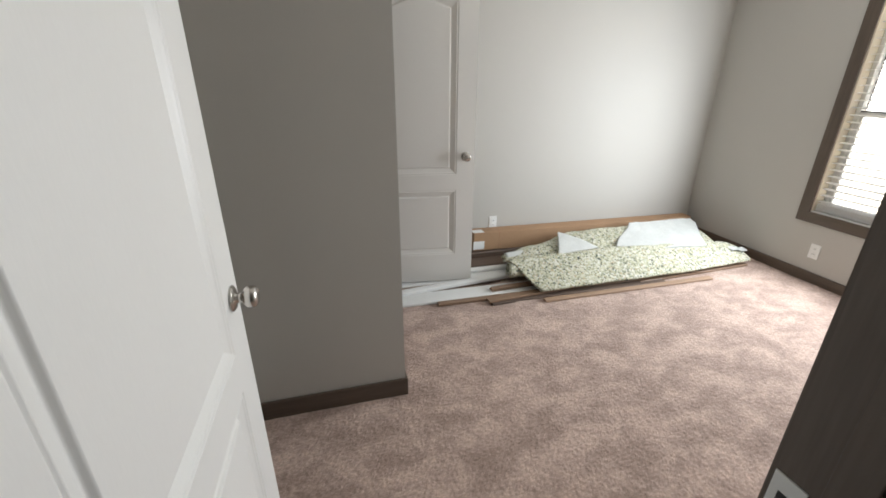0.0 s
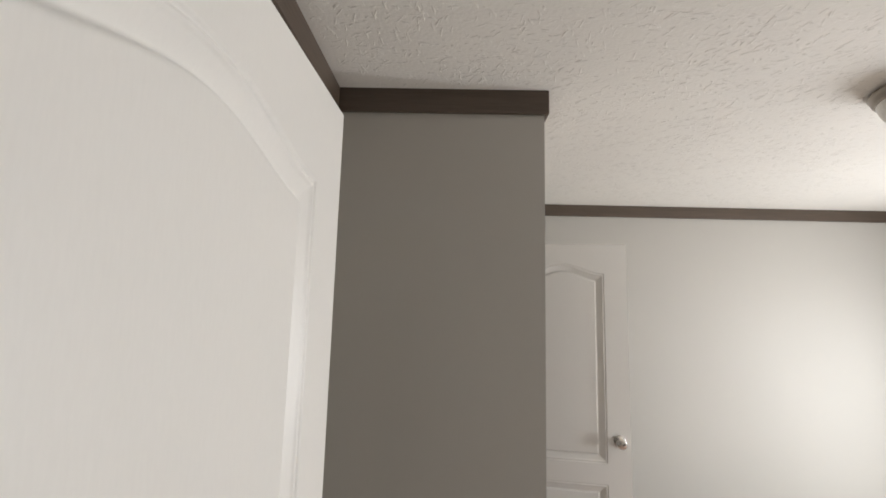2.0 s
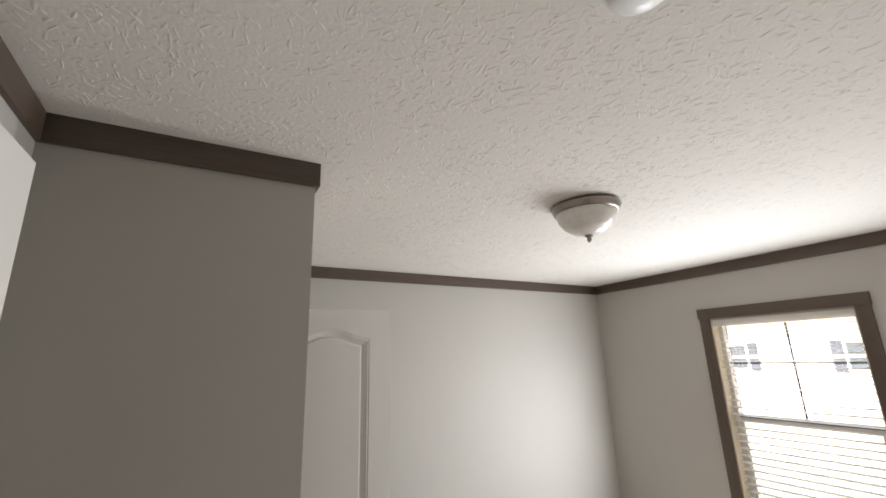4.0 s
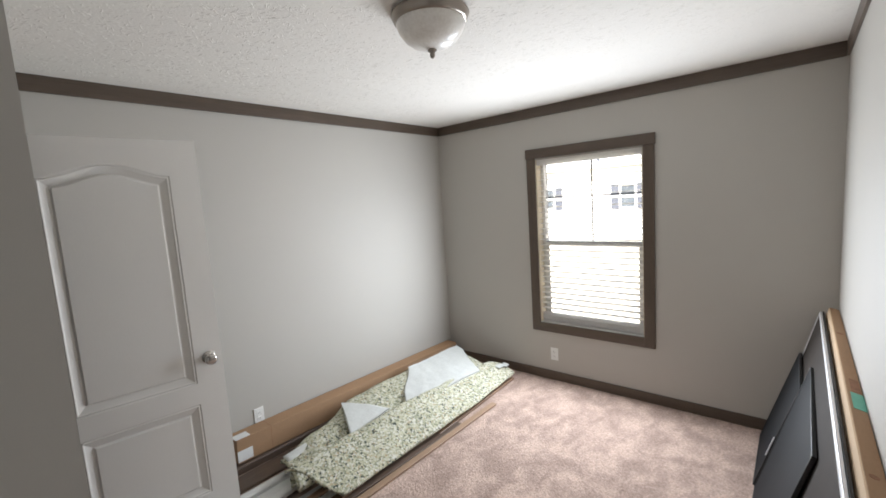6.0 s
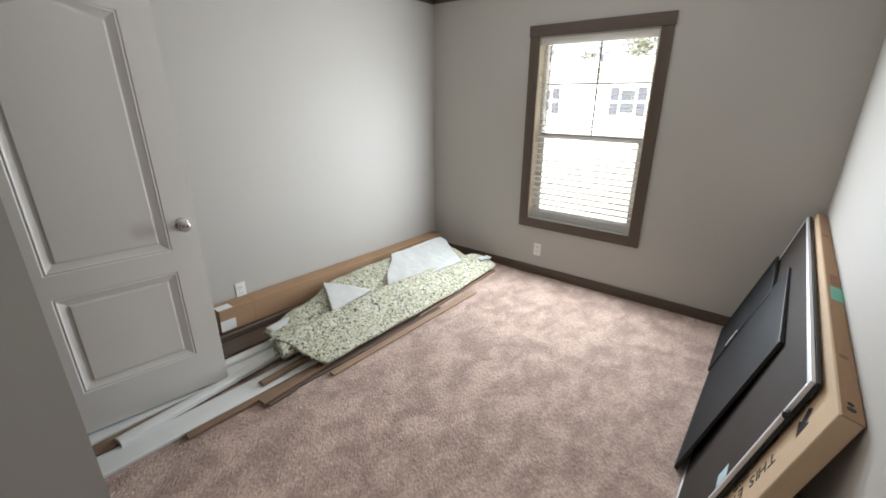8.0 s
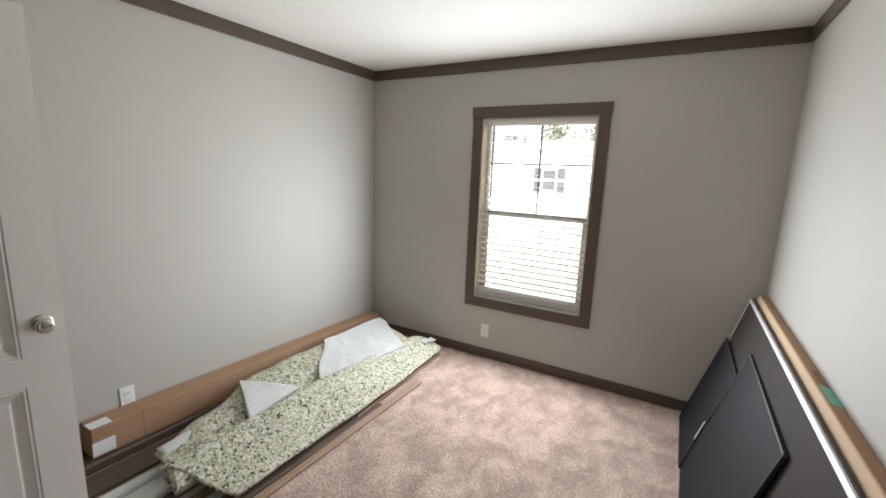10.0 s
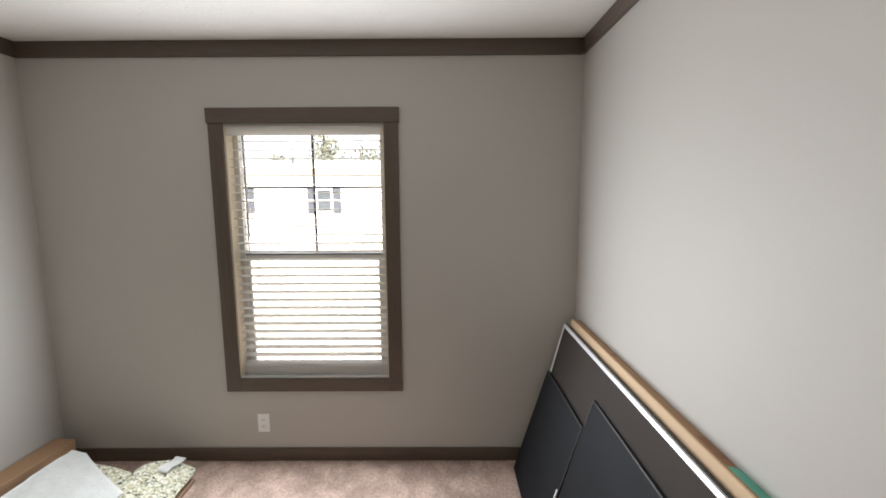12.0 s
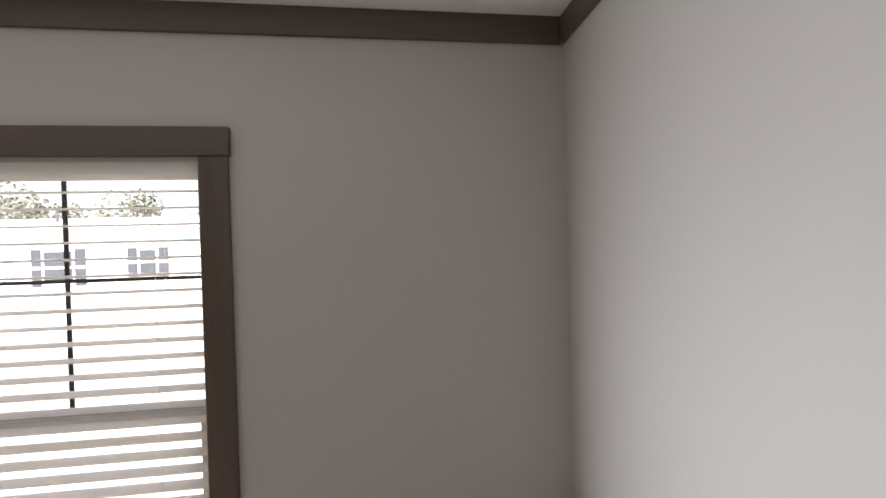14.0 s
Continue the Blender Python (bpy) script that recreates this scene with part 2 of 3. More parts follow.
BOWL = mat("alabaster_glass", (0.80, 0.76, 0.70), 0.3, 0, 0.08, 14, 90, 0.05, 0.001, tint=(0.86, 0.84, 0.80))
SIDING = mat("white_lap_siding", (0.72, 0.71, 0.68), 0.6, 0, 0.05, 0.8, 20, 0.2, 0.01)
ROOF = mat("pale_roof_shingles", (0.46, 0.44, 0.42), 0.9, 0, 0.2, 2, 14, 0.5, 0.02)
SHUT = mat("slate_shutter", (0.055, 0.06, 0.075), 0.6, 0, 0.1, 2, 30, 0.2, 0.01)
PANE = mat("dull_window_pane", (0.07, 0.08, 0.09), 0.35, 0, 0.2, 1, 12, 0.02, 0.01, spec=0.2)
GROUND = mat("dry_pale_ground", (0.44, 0.42, 0.33), 0.95, 0, 0.22, 0.4, 6, 0.5, 0.03, tint=(0.48, 0.41, 0.33))
LEAF = mat("foliage", (0.12, 0.125, 0.085), 0.7, 0, 0.4, 2, 20, 0.2, 0.02)
BARK = mat("bark", (0.12, 0.09, 0.07), 0.9, 0, 0.3, 3, 20, 0.6, 0.02)
GLASS = glass_material()
OUTER = mat("outer_cladding", (0.55, 0.54, 0.50), 0.7, 0, 0.06, 1, 20, 0.2, 0.01)


# ---- structure ----
def structure(name, bm, material, label, category="wall"):
    return tagged(part(name, bm, material), label, category, kind="structure")


def displaced_floor():
    x0, x1, y0, y1, st = -1.45, XW, -1.6, YF, 0.0095
    nx, ny = int((x1 - x0) / st), int((y1 - y0) / st)
    xs, ys = np.linspace(x0, x1, nx + 1), np.linspace(y0, y1, ny + 1)
    gx, gy = np.meshgrid(xs, ys, indexing="ij")
    low = sum(np.sin(gx * a + gy * b + c) for a, b, c in ((9, 5, 1), (-6, 11, 2), (17, -8, .4), (13, 21, 3)))
    gz = rng.uniform(-0.0028, 0.0, gx.shape) + low * 0.0005 - 0.002
    gz[0], gz[-1], gz[:, 0], gz[:, -1] = -0.004, -0.004, -0.004, -0.004
    gx[1:-1] += rng.uniform(-.3, .3, gx[1:-1].shape) * st
    gy[:, 1:-1] += rng.uniform(-.3, .3, gy[:, 1:-1].shape) * st
    vs = np.stack([gx, gy, gz], -1).reshape(-1, 3)
    i, j = np.meshgrid(np.arange(nx), np.arange(ny), indexing="ij")
    a = (i * (ny + 1) + j).ravel()
    fs = np.stack([a, a + ny + 1, a + ny + 2, a + 1], -1)
    me = bpy.data.meshes.new("floor")
    me.from_pydata(vs.tolist(), [], fs.tolist())
    me.update()
    me.materials.append(CARPET)
    return tagged(new("floor", me), "mottled pinkish-beige cut-pile carpet floor", "carpet", kind="structure")


displaced_floor()
structure("floor_base", box(-1.6, XW + 0.13, -1.75, YF + 0.13, -0.16, -0.013), OUTER, "plain subfloor below the carpet", "floor")


def textured_ceiling():
    """A slab with slapped-brush ridges on its underside."""
    vs = [(x, y, z) for x in (-1.6, XW + 0.13) for y in (-1.75, YF + 0.13) for z in (HC, HC + 0.12)]
    fs = [(0, 1, 3, 2), (4, 6, 7, 5), (0, 4, 5, 1), (2, 3, 7, 6), (0, 2, 6, 4), (1, 5, 7, 3)]
    r = random.Random(3)
    for _ in range(4200):
        cx, cy = r.uniform(XL, XW), r.uniform(YS, YF)
        turn, amp = r.uniform(0, math.pi), r.uniform(0.5, 1.0)
        for _ in range(r.randint(4, 8)):
            x, y = cx + r.gauss(0, 0.06), cy + r.gauss(0, 0.06)
            if not (XL + .03 < x < XW - .03 and YS + .03 < y < YF - .03) or (x < XC + .03 and y > YB - .03):
                continue
            a = turn + r.gauss(0, 0.35)
            ln, w, h = r.uniform(0.007, 0.024), r.uniform(0.0028, 0.0058), r.uniform(0.0008, 0.0025) * amp
            ux, uy = math.cos(a), math.sin(a)
            o = len(vs)
            bend = r.uniform(-0.006, 0.006)
            for s, k in ((-1, 0), (-0.5, 0.9), (0.4, 1), (1, 0)):
                bx, by = x + ux * ln * s - uy * bend * s * s, y + uy * ln * s + ux * bend * s * s
                ww = w * (0.35 + 0.65 * k)
                vs += [(bx - uy * ww, by + ux * ww, HC + 0.0005), (bx, by, HC - h * k), (bx + uy * ww, by - ux * ww, HC + 0.0005)]
            for q in range(3):
                b0 = o + 3 * q
                fs += [(b0, b0 + 3, b0 + 4, b0 + 1), (b0 + 1, b0 + 4, b0 + 5, b0 + 2)]
    ob = data_part("ceiling", vs, fs, CEIL)
    for p in list(ob.data.polygons)[:6]:
        p.use_smooth = False
    return tagged(ob, "off-white ceiling with slapped-brush plaster texture", "ceiling", kind="structure")


textured_ceiling()

T = 0.13
# window wall with its opening
for k, (y0, y1, z0, z1) in enumerate(((-1.75, WY0, 0, HC), (WY1, YF + T, 0, HC), (WY0, WY1, 0, WZ0), (WY0, WY1, WZ1, HC))):
    structure(f"wall_east_{k + 1}", box(XW, XW + T, y0, y1, -0.013 + z0, z1), WALL, "plain greige vinyl-covered wall round the window")
structure("wall_north", box(-1.6, XW, YF, YF + T, -0.013, HC), WALL, "plain greige vinyl-covered wall behind the carpet pad")
structure("wall_south_1", box(-1.45, DX0, YS - 0.10, YS, -0.013, HC), WALL, "plain greige wall beside the doorway")
structure("wall_south_2", box(DX1, XW, YS - 0.10, YS, -0.013, HC), WALL, "plain greige wall behind the leaning carton")
structure("wall_south_3", box(DX0, DX1, YS - 0.10, YS, DH, HC), WALL, "greige wall above the doorway")
structure("wall_west_1", box(XL - 0.10, XL, YS, YB + 0.09, -0.013, HC), WALL, "plain greige wall behind the open door")
structure("wall_closet_1", box(XL, XC, YB, YB + 0.09, -0.013, HC), WALL, "shaded greige end wall of the closet")
structure("wall_closet_2", box(XC - 0.09, XC, YB + 0.09, CY0, -0.013, HC), WALL, "greige closet wall before the opening")
structure("wall_closet_3", box(XC - 0.09, XC, CY1, YF, -0.013, HC), WALL, "greige closet wall beyond the opening")
structure("wall_closet_4", box(XC - 0.09, XC, CY0, CY1, DH, HC), WALL, "greige wall above the closet opening")
structure("wall_closet_5", box(-1.6, -1.5, YB + 0.09, YF, -0.013, HC), WALL, "greige back wall of the closet")
structure("wall_closet_6", box(-1.5, XL - 0.10, YB, YB + 0.09, -0.013, HC), WALL, "greige side wall of the closet")
# hall behind the doorway: unseen walls, added to shut out outside light
structure("wall_hall_1", box(-1.6, XW, -1.75, -1.62, -0.013, HC), WALL, "unseen greige hall wall added to shut out outside light")
structure("wall_hall_2", box(-1.6, -1.45, -1.62, YS, -0.013, HC), WALL, "unseen greige hall end wall added to shut out outside light")


def trim(name, bm, material, label, category="trim"):
    return structure(name, bm, material, label, category)


CT, CH = 0.014, 0.084
# crown
trim("crown_1", box(XC + CT, XW - CT, YF - CT, YF, HC - CH, HC + .001, 0.002), TRIM, "brown wood-grain crown board", "crown trim")
trim("crown_2", box(XW - CT, XW, YS + CT, YF, HC - CH, HC + .001, 0.002), TRIM_Y, "brown wood-grain crown board", "crown trim")
trim("crown_3", box(XL + CT, XW - CT, YS, YS + CT, HC - CH, HC + .001, 0.002), TRIM, "brown wood-grain crown board", "crown trim")
trim("crown_4", box(XL, XL + CT, YS, YB - CT, HC - CH, HC + .001, 0.002), TRIM_Y, "brown wood-grain crown board", "crown trim")
trim("crown_5", box(XL, XC + CT, YB - CT, YB, HC - CH, HC + .001, 0.002), TRIM, "brown wood-grain crown board on the closet end", "crown trim")
trim("crown_6", box(XC, XC + CT, YB, YF, HC - CH, HC + .001, 0.002), TRIM_Y, "brown wood-grain crown board", "crown trim")
# baseboards
BH, BT = 0.092, 0.012
trim("baseboard_1", box(XC + BT, XW - BT, YF - BT, YF, -0.01, BH, 0.003), TRIM, "brown wood-grain baseboard", "baseboard")
trim("baseboard_2", box(XW - BT, XW, YS + BT, YF, -0.01, 0.077, 0.003), TRIM_Y, "brown wood-grain baseboard below the window", "baseboard")
trim("baseboard_3", box(DX1 + 0.06, XW - BT, YS, YS + BT, -0.01, BH, 0.003), TRIM, "brown wood-grain baseboard", "baseboard")
trim("baseboard_4", box(XL, XL + BT, YS, YB - BT, -0.01, BH, 0.003), TRIM_Y, "brown wood-grain baseboard", "baseboard")
trim("baseboard_5", box(XL, XC + BT, YB - BT, YB, -0.01, BH, 0.003), TRIM, "brown wood-grain baseboard on the closet end", "baseboard")
trim("baseboard_6", box(XC, XC + BT, YB, CY0 - 0.06, -0.01, BH, 0.003), TRIM_Y, "brown wood-grain baseboard", "baseboard")
# doorway jambs and casing
trim("door_jamb_1", box(DX0, DX0 + 0.018, YS - 0.10, YS, -0.01, DH - 0.018), TRIM_Z, "brown wood-grain door jamb", "door frame")
jamb = trim("door_jamb_2", box(DX1 - 0.018, DX1, YS - 0.10, YS, -0.01, DH - 0.018), TRIM_Z, "brown wood-grain door jamb with strike plate", "door frame")
trim("door_jamb_3", box(DX0, DX1, YS - 0.10, YS, DH - 0.018, DH), TRIM, "brown wood-grain head jamb", "door frame")
part("door_stop", box(DX1 - 0.030, DX1 - 0.0181, YS - 0.085, YS - 0.048, 0.0, DH - 0.03, 0.002), TRIM_Z, jamb)
strike = box(DX1 - 0.0205, DX1 - 0.0178, YS - 0.036, YS - 0.001, 0.985, 1.060, 0.001)
plate = part("strike_plate", strike, WHITEP, jamb, "pale metal strike plate")
# black patch on the plate, painted shade in place of a real hole
part("latch_hole_shade", box(DX1 - 0.0215, DX1 - 0.0204, YS - 0.027, YS - 0.011, 1.008, 1.038), INK, plate)
for k, (x0, x1) in enumerate(((DX0 - 0.055, DX0 + 0.004), (DX1 - 0.004, DX1 + 0.055))):
    if k:
        trim("door_casing_1", box(x0, x1, YS, YS + 0.014, -0.01, DH + 0.055, 0.003), TRIM_Z, "brown wood-grain door casing", "door frame")
trim("door_casing_2", box(DX0 + 0.004, DX1 - 0.004, YS, YS + 0.014, DH - 0.004, DH + 0.055, 0.003), TRIM, "brown wood-grain head casing", "door frame")
# closet opening
for k, (y0, y1) in enumerate(((CY0, CY0 + 0.016), (CY1 - 0.016, CY1))):
    trim(f"closet_jamb_{k + 1}", box(XC - 0.09, XC, y0, y1, -0.01, DH - 0.01), TRIM_Z, "brown closet jamb", "door frame")
trim("closet_casing_1", box(XC, XC + 0.014, CY0 - 0.055, CY0 + 0.004, -0.01, DH + 0.05, 0.003), TRIM_Z, "brown closet casing", "door frame")
trim("closet_casing_2", box(XC, XC + 0.014, CY0 + 0.004, CY1 - 0.004, DH - 0.004, DH + 0.05, 0.003), TRIM_Y, "brown closet head casing", "door frame")


# ---- doors ----
def door_leaf(width, height, thick, stile):
    """Moulded two-panel leaf, x from 0 (hinge) to width, front at y=0 facing -y."""
    def lines(end, coarse, *zones):
        """Grid lines over 0..end, fine within the zones."""
        q = [np.arange(0, end, coarse), [end]] + [np.arange(a, b, 0.0021) for a, b in zones]
        q = np.unique(np.round(np.concatenate(q), 4))
        return q[np.concatenate([[True], np.diff(q) > 0.0009])]
    xs = lines(width, 0.012, (stile - 0.003, stile + 0.056), (width - stile - 0.056, width - stile + 0.003))
    zs = lines(height, 0.02, (0.210, 0.275), (0.645, 0.705), (0.805, 0.868), (height - 0.228, height - 0.108))
    xs[-1], zs[-1] = width, height
    nx, nz = len(xs) - 1, len(zs) - 1
    gx, gz = np.meshgrid(xs, zs, indexing="ij")
    u, hw = gx - width / 2, width / 2 - stile
    depth = np.zeros_like(gx)

    def prof(d):
        return np.interp(d, [0.0, 0.003, 0.005, 0.008, 0.011, 0.015, 0.042, 0.046, 0.051], [0, 0.0042, 0.0042, 0.0012, 0.0014, 0.0048, 0.0150, 0.0146, 0.0060])
    top = height - 0.172 + 0.058 * 0.5 * (1 + np.cos(np.pi * np.clip(u / hw, -1, 1)))
    slope = 0.058 * 0.5 * np.pi / hw * np.sin(np.pi * np.clip(u / hw, -1, 1))
    d1 = np.minimum(np.minimum(hw - np.abs(u), gz - 0.810), (top - gz) / np.sqrt(1 + slope ** 2))
    d2 = np.minimum(np.minimum(hw - np.abs(u), gz - 0.215), 0.700 - gz)
    depth = prof(np.maximum(d1, d2))
    front = np.stack([gx, depth, gz], -1).reshape(-1, 3)
    w = nz + 1
    i, j = np.meshgrid(np.arange(nx), np.arange(nz), indexing="ij")
    a = (i * w + j).ravel()
    fs = np.stack([a, a + w, a + w + 1, a + 1], -1).tolist()
    o = len(front)
    vs = front.tolist() + [[0, thick, 0], [width, thick, 0], [width, thick, height], [0, thick, height], [0, 0, 0], [width, 0, 0], [width, 0, height], [0, 0, height]]
    fs += [[o, o + 3, o + 2, o + 1], [o + 4, o, o + 1, o + 5], [o + 1, o + 2, o + 6, o + 5], [o + 2, o + 3, o + 7, o + 6], [o + 3, o, o + 4, o + 7]]
    return vs, fs


def make_door(name, label, width, height, stile, m, knob_z, mirror=False):
    d = thing(name, label, "door", m, kind="structure")
    vs, fs = door_leaf(width, height, 0.035, stile)
    if mirror:
        vs = [[v[0], -v[1], v[2]] for v in vs]
        fs = [f[::-1] for f in fs]
    leaf = data_part("door_leaf", vs, fs, DOORP, d)
    for p in list(leaf.data.polygons)[-5:]:
        p.use_smooth = False
    s = -1 if mirror else 1
    for side in (-1, 1):
        y0 = 0 if side < 0 else 0.035
        prof = [(0.0, 0.0), (0.033, 0.0), (0.033, 0.004), (0.028, 0.008), (0.013, 0.010), (0.012, 0.026), (0.020, 0.030), (0.0265, 0.036), (0.028, 0.046), (0.0265, 0.056), (0.019, 0.0615), (0.0, 0.062)]
        kn = part("door_knob", lathe([(r + 0.0001, s * (y0 + side * h)) for r, h in prof], 28, "y"), NICKEL, d, "brushed-nickel round knob", True)
        kn.location = (width - 0.062, 0, knob_z)
    part("latch_plate", box(width - 0.001, width + 0.0015, s * 0.006 if s > 0 else -0.029, s * 0.029 if s > 0 else -0.006, knob_z - 0.028, knob_z + 0.028), NICKEL, d)
    for hz in (0.2, height / 2, height - 0.2):
        h = part("hinge", lathe([(0.006, -0.045), (0.006, 0.045)], 10), NICKEL, d)
        h.location = (-0.004, s * 0.002, hz)
    return d


# entrance door, hinged beside the doorway, swung into the room
ex, ey = -0.301, 1.019
hx, hy = -0.325, 0.176
ang = math.degrees(math.atan2(ey - hy, ex - hx))
make_door("door_1", "white moulded two-panel door standing open into the room", math.hypot(ex - hx, ey - hy), 2.056, 0.128,
          pose(hx, hy, 0.020, 0, 0, ang), 0.934)
# closet door, swung out from the closet opening
cx, cy = 0.942, 2.659
qx, qy = XC - 0.012, CY1 - 0.058
ang2 = math.degrees(math.atan2(cy - qy, cx - qx))
make_door("door_2", "white moulded two-panel closet door standing open over boards", math.hypot(cx - qx, cy - qy), 2.033, 0.127,
          pose(qx, qy, 0.030, 0, 0, ang2), 0.933)


# ---- window ----
win = thing("window_1", "white single-hung window with grille and brown wood-grain casing", "window", kind="structure")
CW = 0.080
part("window_casing", box(XW - 0.016, XW, WY0 - CW, WY0, WZ0 - CW, WZ1, 0.002), TRIM_Z, win, "brown wood-grain casing")
part("window_casing", box(XW - 0.016, XW, WY1, WY1 + CW, WZ0 - CW, WZ1, 0.002), TRIM_Z, win, "brown wood-grain casing")
part("window_casing", box(XW - 0.016, XW, WY0, WY1, WZ0 - CW, WZ0, 0.002), TRIM_Y, win, "brown wood-grain casing")
part("window_head", box(XW - 0.022, XW, WY0 - CW - 0.006, WY1 + CW + 0.006, WZ1, WZ1 + 0.082, 0.002), TRIM_Y, win, "brown wood-grain head casing")
RT = 0.008
part("reveal", box(XW + .001, XW + T, WY0, WY0 + RT, WZ0 + RT, WZ1 - RT), JAMBW, win, "cream window reveal")
part("reveal", box(XW + .001, XW + T, WY1 - RT, WY1, WZ0 + RT, WZ1 - RT), JAMBW, win, "cream window reveal")
part("reveal", box(XW + .001, XW + T, WY0, WY1, WZ1 - RT, WZ1), JAMBW, win, "cream window reveal")
part("window_sill", box(XW + .001, XW + T, WY0, WY1, WZ0, WZ0 + RT), VINYLW, win, "white sill")
FX0, FX1 = XW + 0.082, XW + 0.126
a0, a1, b0, b1 = WY0 + RT, WY1 - RT, WZ0 + RT, WZ1 - RT
MZ = 1.258


def frame_bars(y0, y1, z0, z1, x0, x1, w, parent, material, name="sash_rail"):
    part(name, box(x0, x1, y0, y0 + w, z0, z1, 0.002), material, parent)
    part(name, box(x0, x1, y1 - w, y1, z0, z1, 0.002), material, parent)
    part(name, box(x0, x1, y0 + w, y1 - w, z0, z0 + w, 0.002), material, parent)
    part(name, box(x0, x1, y0 + w, y1 - w, z1 - w, z1, 0.002), material, parent)


frame_bars(a0, a1, b0, b1, FX0, FX1, 0.028, win, VINYLW, "window_frame")
up = part("upper_pane", box(FX1 - 0.010, FX1 - 0.006, a0 + 0.028, a1 - 0.028, MZ, b1 - 0.028), GLASS, win, "clear glass pane")
low = part("lower_pane", box(FX0 + 0.012, FX0 + 0.016, a0 + 0.05, a1 - 0.05, b0 + 0.055, MZ - 0.012), GLASS, win, "clear glass pane")
up.visible_shadow = low.visible_shadow = False
part("meeting_rail", box(FX0 + 0.004, FX1, a0 + 0.028, a1 - 0.028, MZ - 0.0140, MZ + 0.005, 0.002), VINYLW, win, "white meeting rail")
part("rail_gasket", box(FX0 + 0.001, FX0 + 0.0039, a0 + 0.03, a1 - 0.03, MZ - 0.004, MZ + 0.003), GRID, win, "dark gasket line on the meeting rail")
frame_bars(a0 + 0.028, a1 - 0.028, b0 + 0.028, MZ - 0.0145, FX0 + 0.004, FX0 + 0.026, 0.024, win, VINYLW)
part("grille_bar", box(FX1 - 0.014, FX1 - 0.011, 1.690 - 0.007, 1.690 + 0.007, MZ + 0.0055, b1 - 0.028), GRID, win, "thin grille bar coloured dark as if backlit")
part("grille_bar", box(FX1 - 0.0145, FX1 - 0.0115, a0 + 0.028, a1 - 0.028, 1.650 - 0.006, 1.650 + 0.006), GRID, win, "thin grille bar coloured dark as if backlit")
part("grille_bar", box(FX1 - 0.0145, FX1 - 0.0115, a1 - 0.046, a1 - 0.036, MZ + 0.0055, b1 - 0.028), GRID, win, "thin grille bar coloured dark as if backlit")

# venetian blind, lowered, slats level
blind = thing("venetian_blind", "white lowered venetian blind with level open slats", "blind")
SX = XW + 0.044
part("headrail", box(SX - 0.030, SX + 0.030, a0 + 0.004, a1 - 0.004, b1 - 0.044, b1, 0.003), SLATM, blind)
part("valance", box(SX - 0.040, SX - 0.031, a0 + 0.002, a1 - 0.002, b1 - 0.056, b1 - 0.001, 0.002), SLATM, blind, "white valance strip")
slat_me = None
zs = b0 + 0.075
levels = []
while zs < b1 - 0.07:
    levels.append(zs)
    zs += 0.0482
levels += [b0 + 0.032 + 0.0065 * q for q in range(5)]
for z in levels:
    if slat_me is None:
        sec = []
        for q in range(7):
            f = q / 6 * 2 - 1
            sec.append((f * 0.025, 0.0030 * (1 - f * f)))
        sec += [(y, zz - 0.0028) for y, zz in sec[::-1]]
        bm = extrude_x(sec, -(a1 - a0) / 2 + 0.006, (a1 - a0) / 2 - 0.006)
        bm.transform(Matrix.Rotation(radians(90), 4, "Z"))
        first = part("slat", bm, SLATM, blind)
        slat_me = first.data
        s = first
    else:
        s = new("slat", slat_me)
        s.parent = blind
    s.location = (SX, (a0 + a1) / 2, z)
    s.rotation_euler = (0, radians(-4 + random.uniform(-1.2, 1.2)), 0)
part("bottom_rail", box(SX - 0.026, SX + 0.026, a0 + 0.006, a1 - 0.006, b0 + 0.006, b0 + 0.026, 0.004), SLATM, blind)
for yy in (a0 + 0.13, a1 - 0.13):
    for dx in (-0.0265, 0.0265):
        c = part("ladder_cord", lathe([(0.0005, b0 + 0.026), (0.0005, b1 - 0.044)], 6), SLATM, blind)
        c.location = (SX + dx, yy, 0)
wand = part("tilt_wand", lathe([(0.004, b1 - 0.62), (0.0045, b1 - 0.6), (0.0035, b1 - 0.06)], 8), WHITEP, blind, "clear-white tilt wand")
wand.location = (SX - 0.046, a1 - 0.10, 0)


# ---- outlets, lamp, smoke alarm ----
def outlet(label, m):
    o = thing("wall_outlet", label, "outlet", m, "wall outlets")
    part("cover_plate", box(-0.036, 0.036, -0.006, 0, -0.058, 0.058, 0.003), WHITEP, o)
    for dz in (-0.021, 0.021):
        so = part("socket", box(-0.016, 0.016, -0.0085, -0.0055, dz - 0.014, dz + 0.014, 0.002), WHITEP, o)
        # slots are not cut: black patches on the socket carry their shade
        for dx in (-0.006, 0.006):
            part("slot_shade", box(dx - 0.0012, dx + 0.0012, -0.0090, -0.0084, dz - 0.005, dz + 0.006), INK, so)
    return o


outlet("white duplex outlet on the window wall", pose(XW, 2.023, 0.239, 0, 0, -90))
outlet("white duplex outlet just above the cardboard box", pose(1.347, YF, 0.258, 0, 0, 0))

lamp = thing("ceiling_light", "unlit flush-mount ceiling light with alabaster glass bowl", "ceiling light", pose(1.437, 1.487, HC))
part("pan", lathe([(0.128, 0.0), (0.150, -0.006), (0.156, -0.016), (0.149, -0.026), (0.147, -0.036), (0.141, -0.044), (0.134, -0.044)], 48), PANM, lamp, "brushed-nickel pan", True)
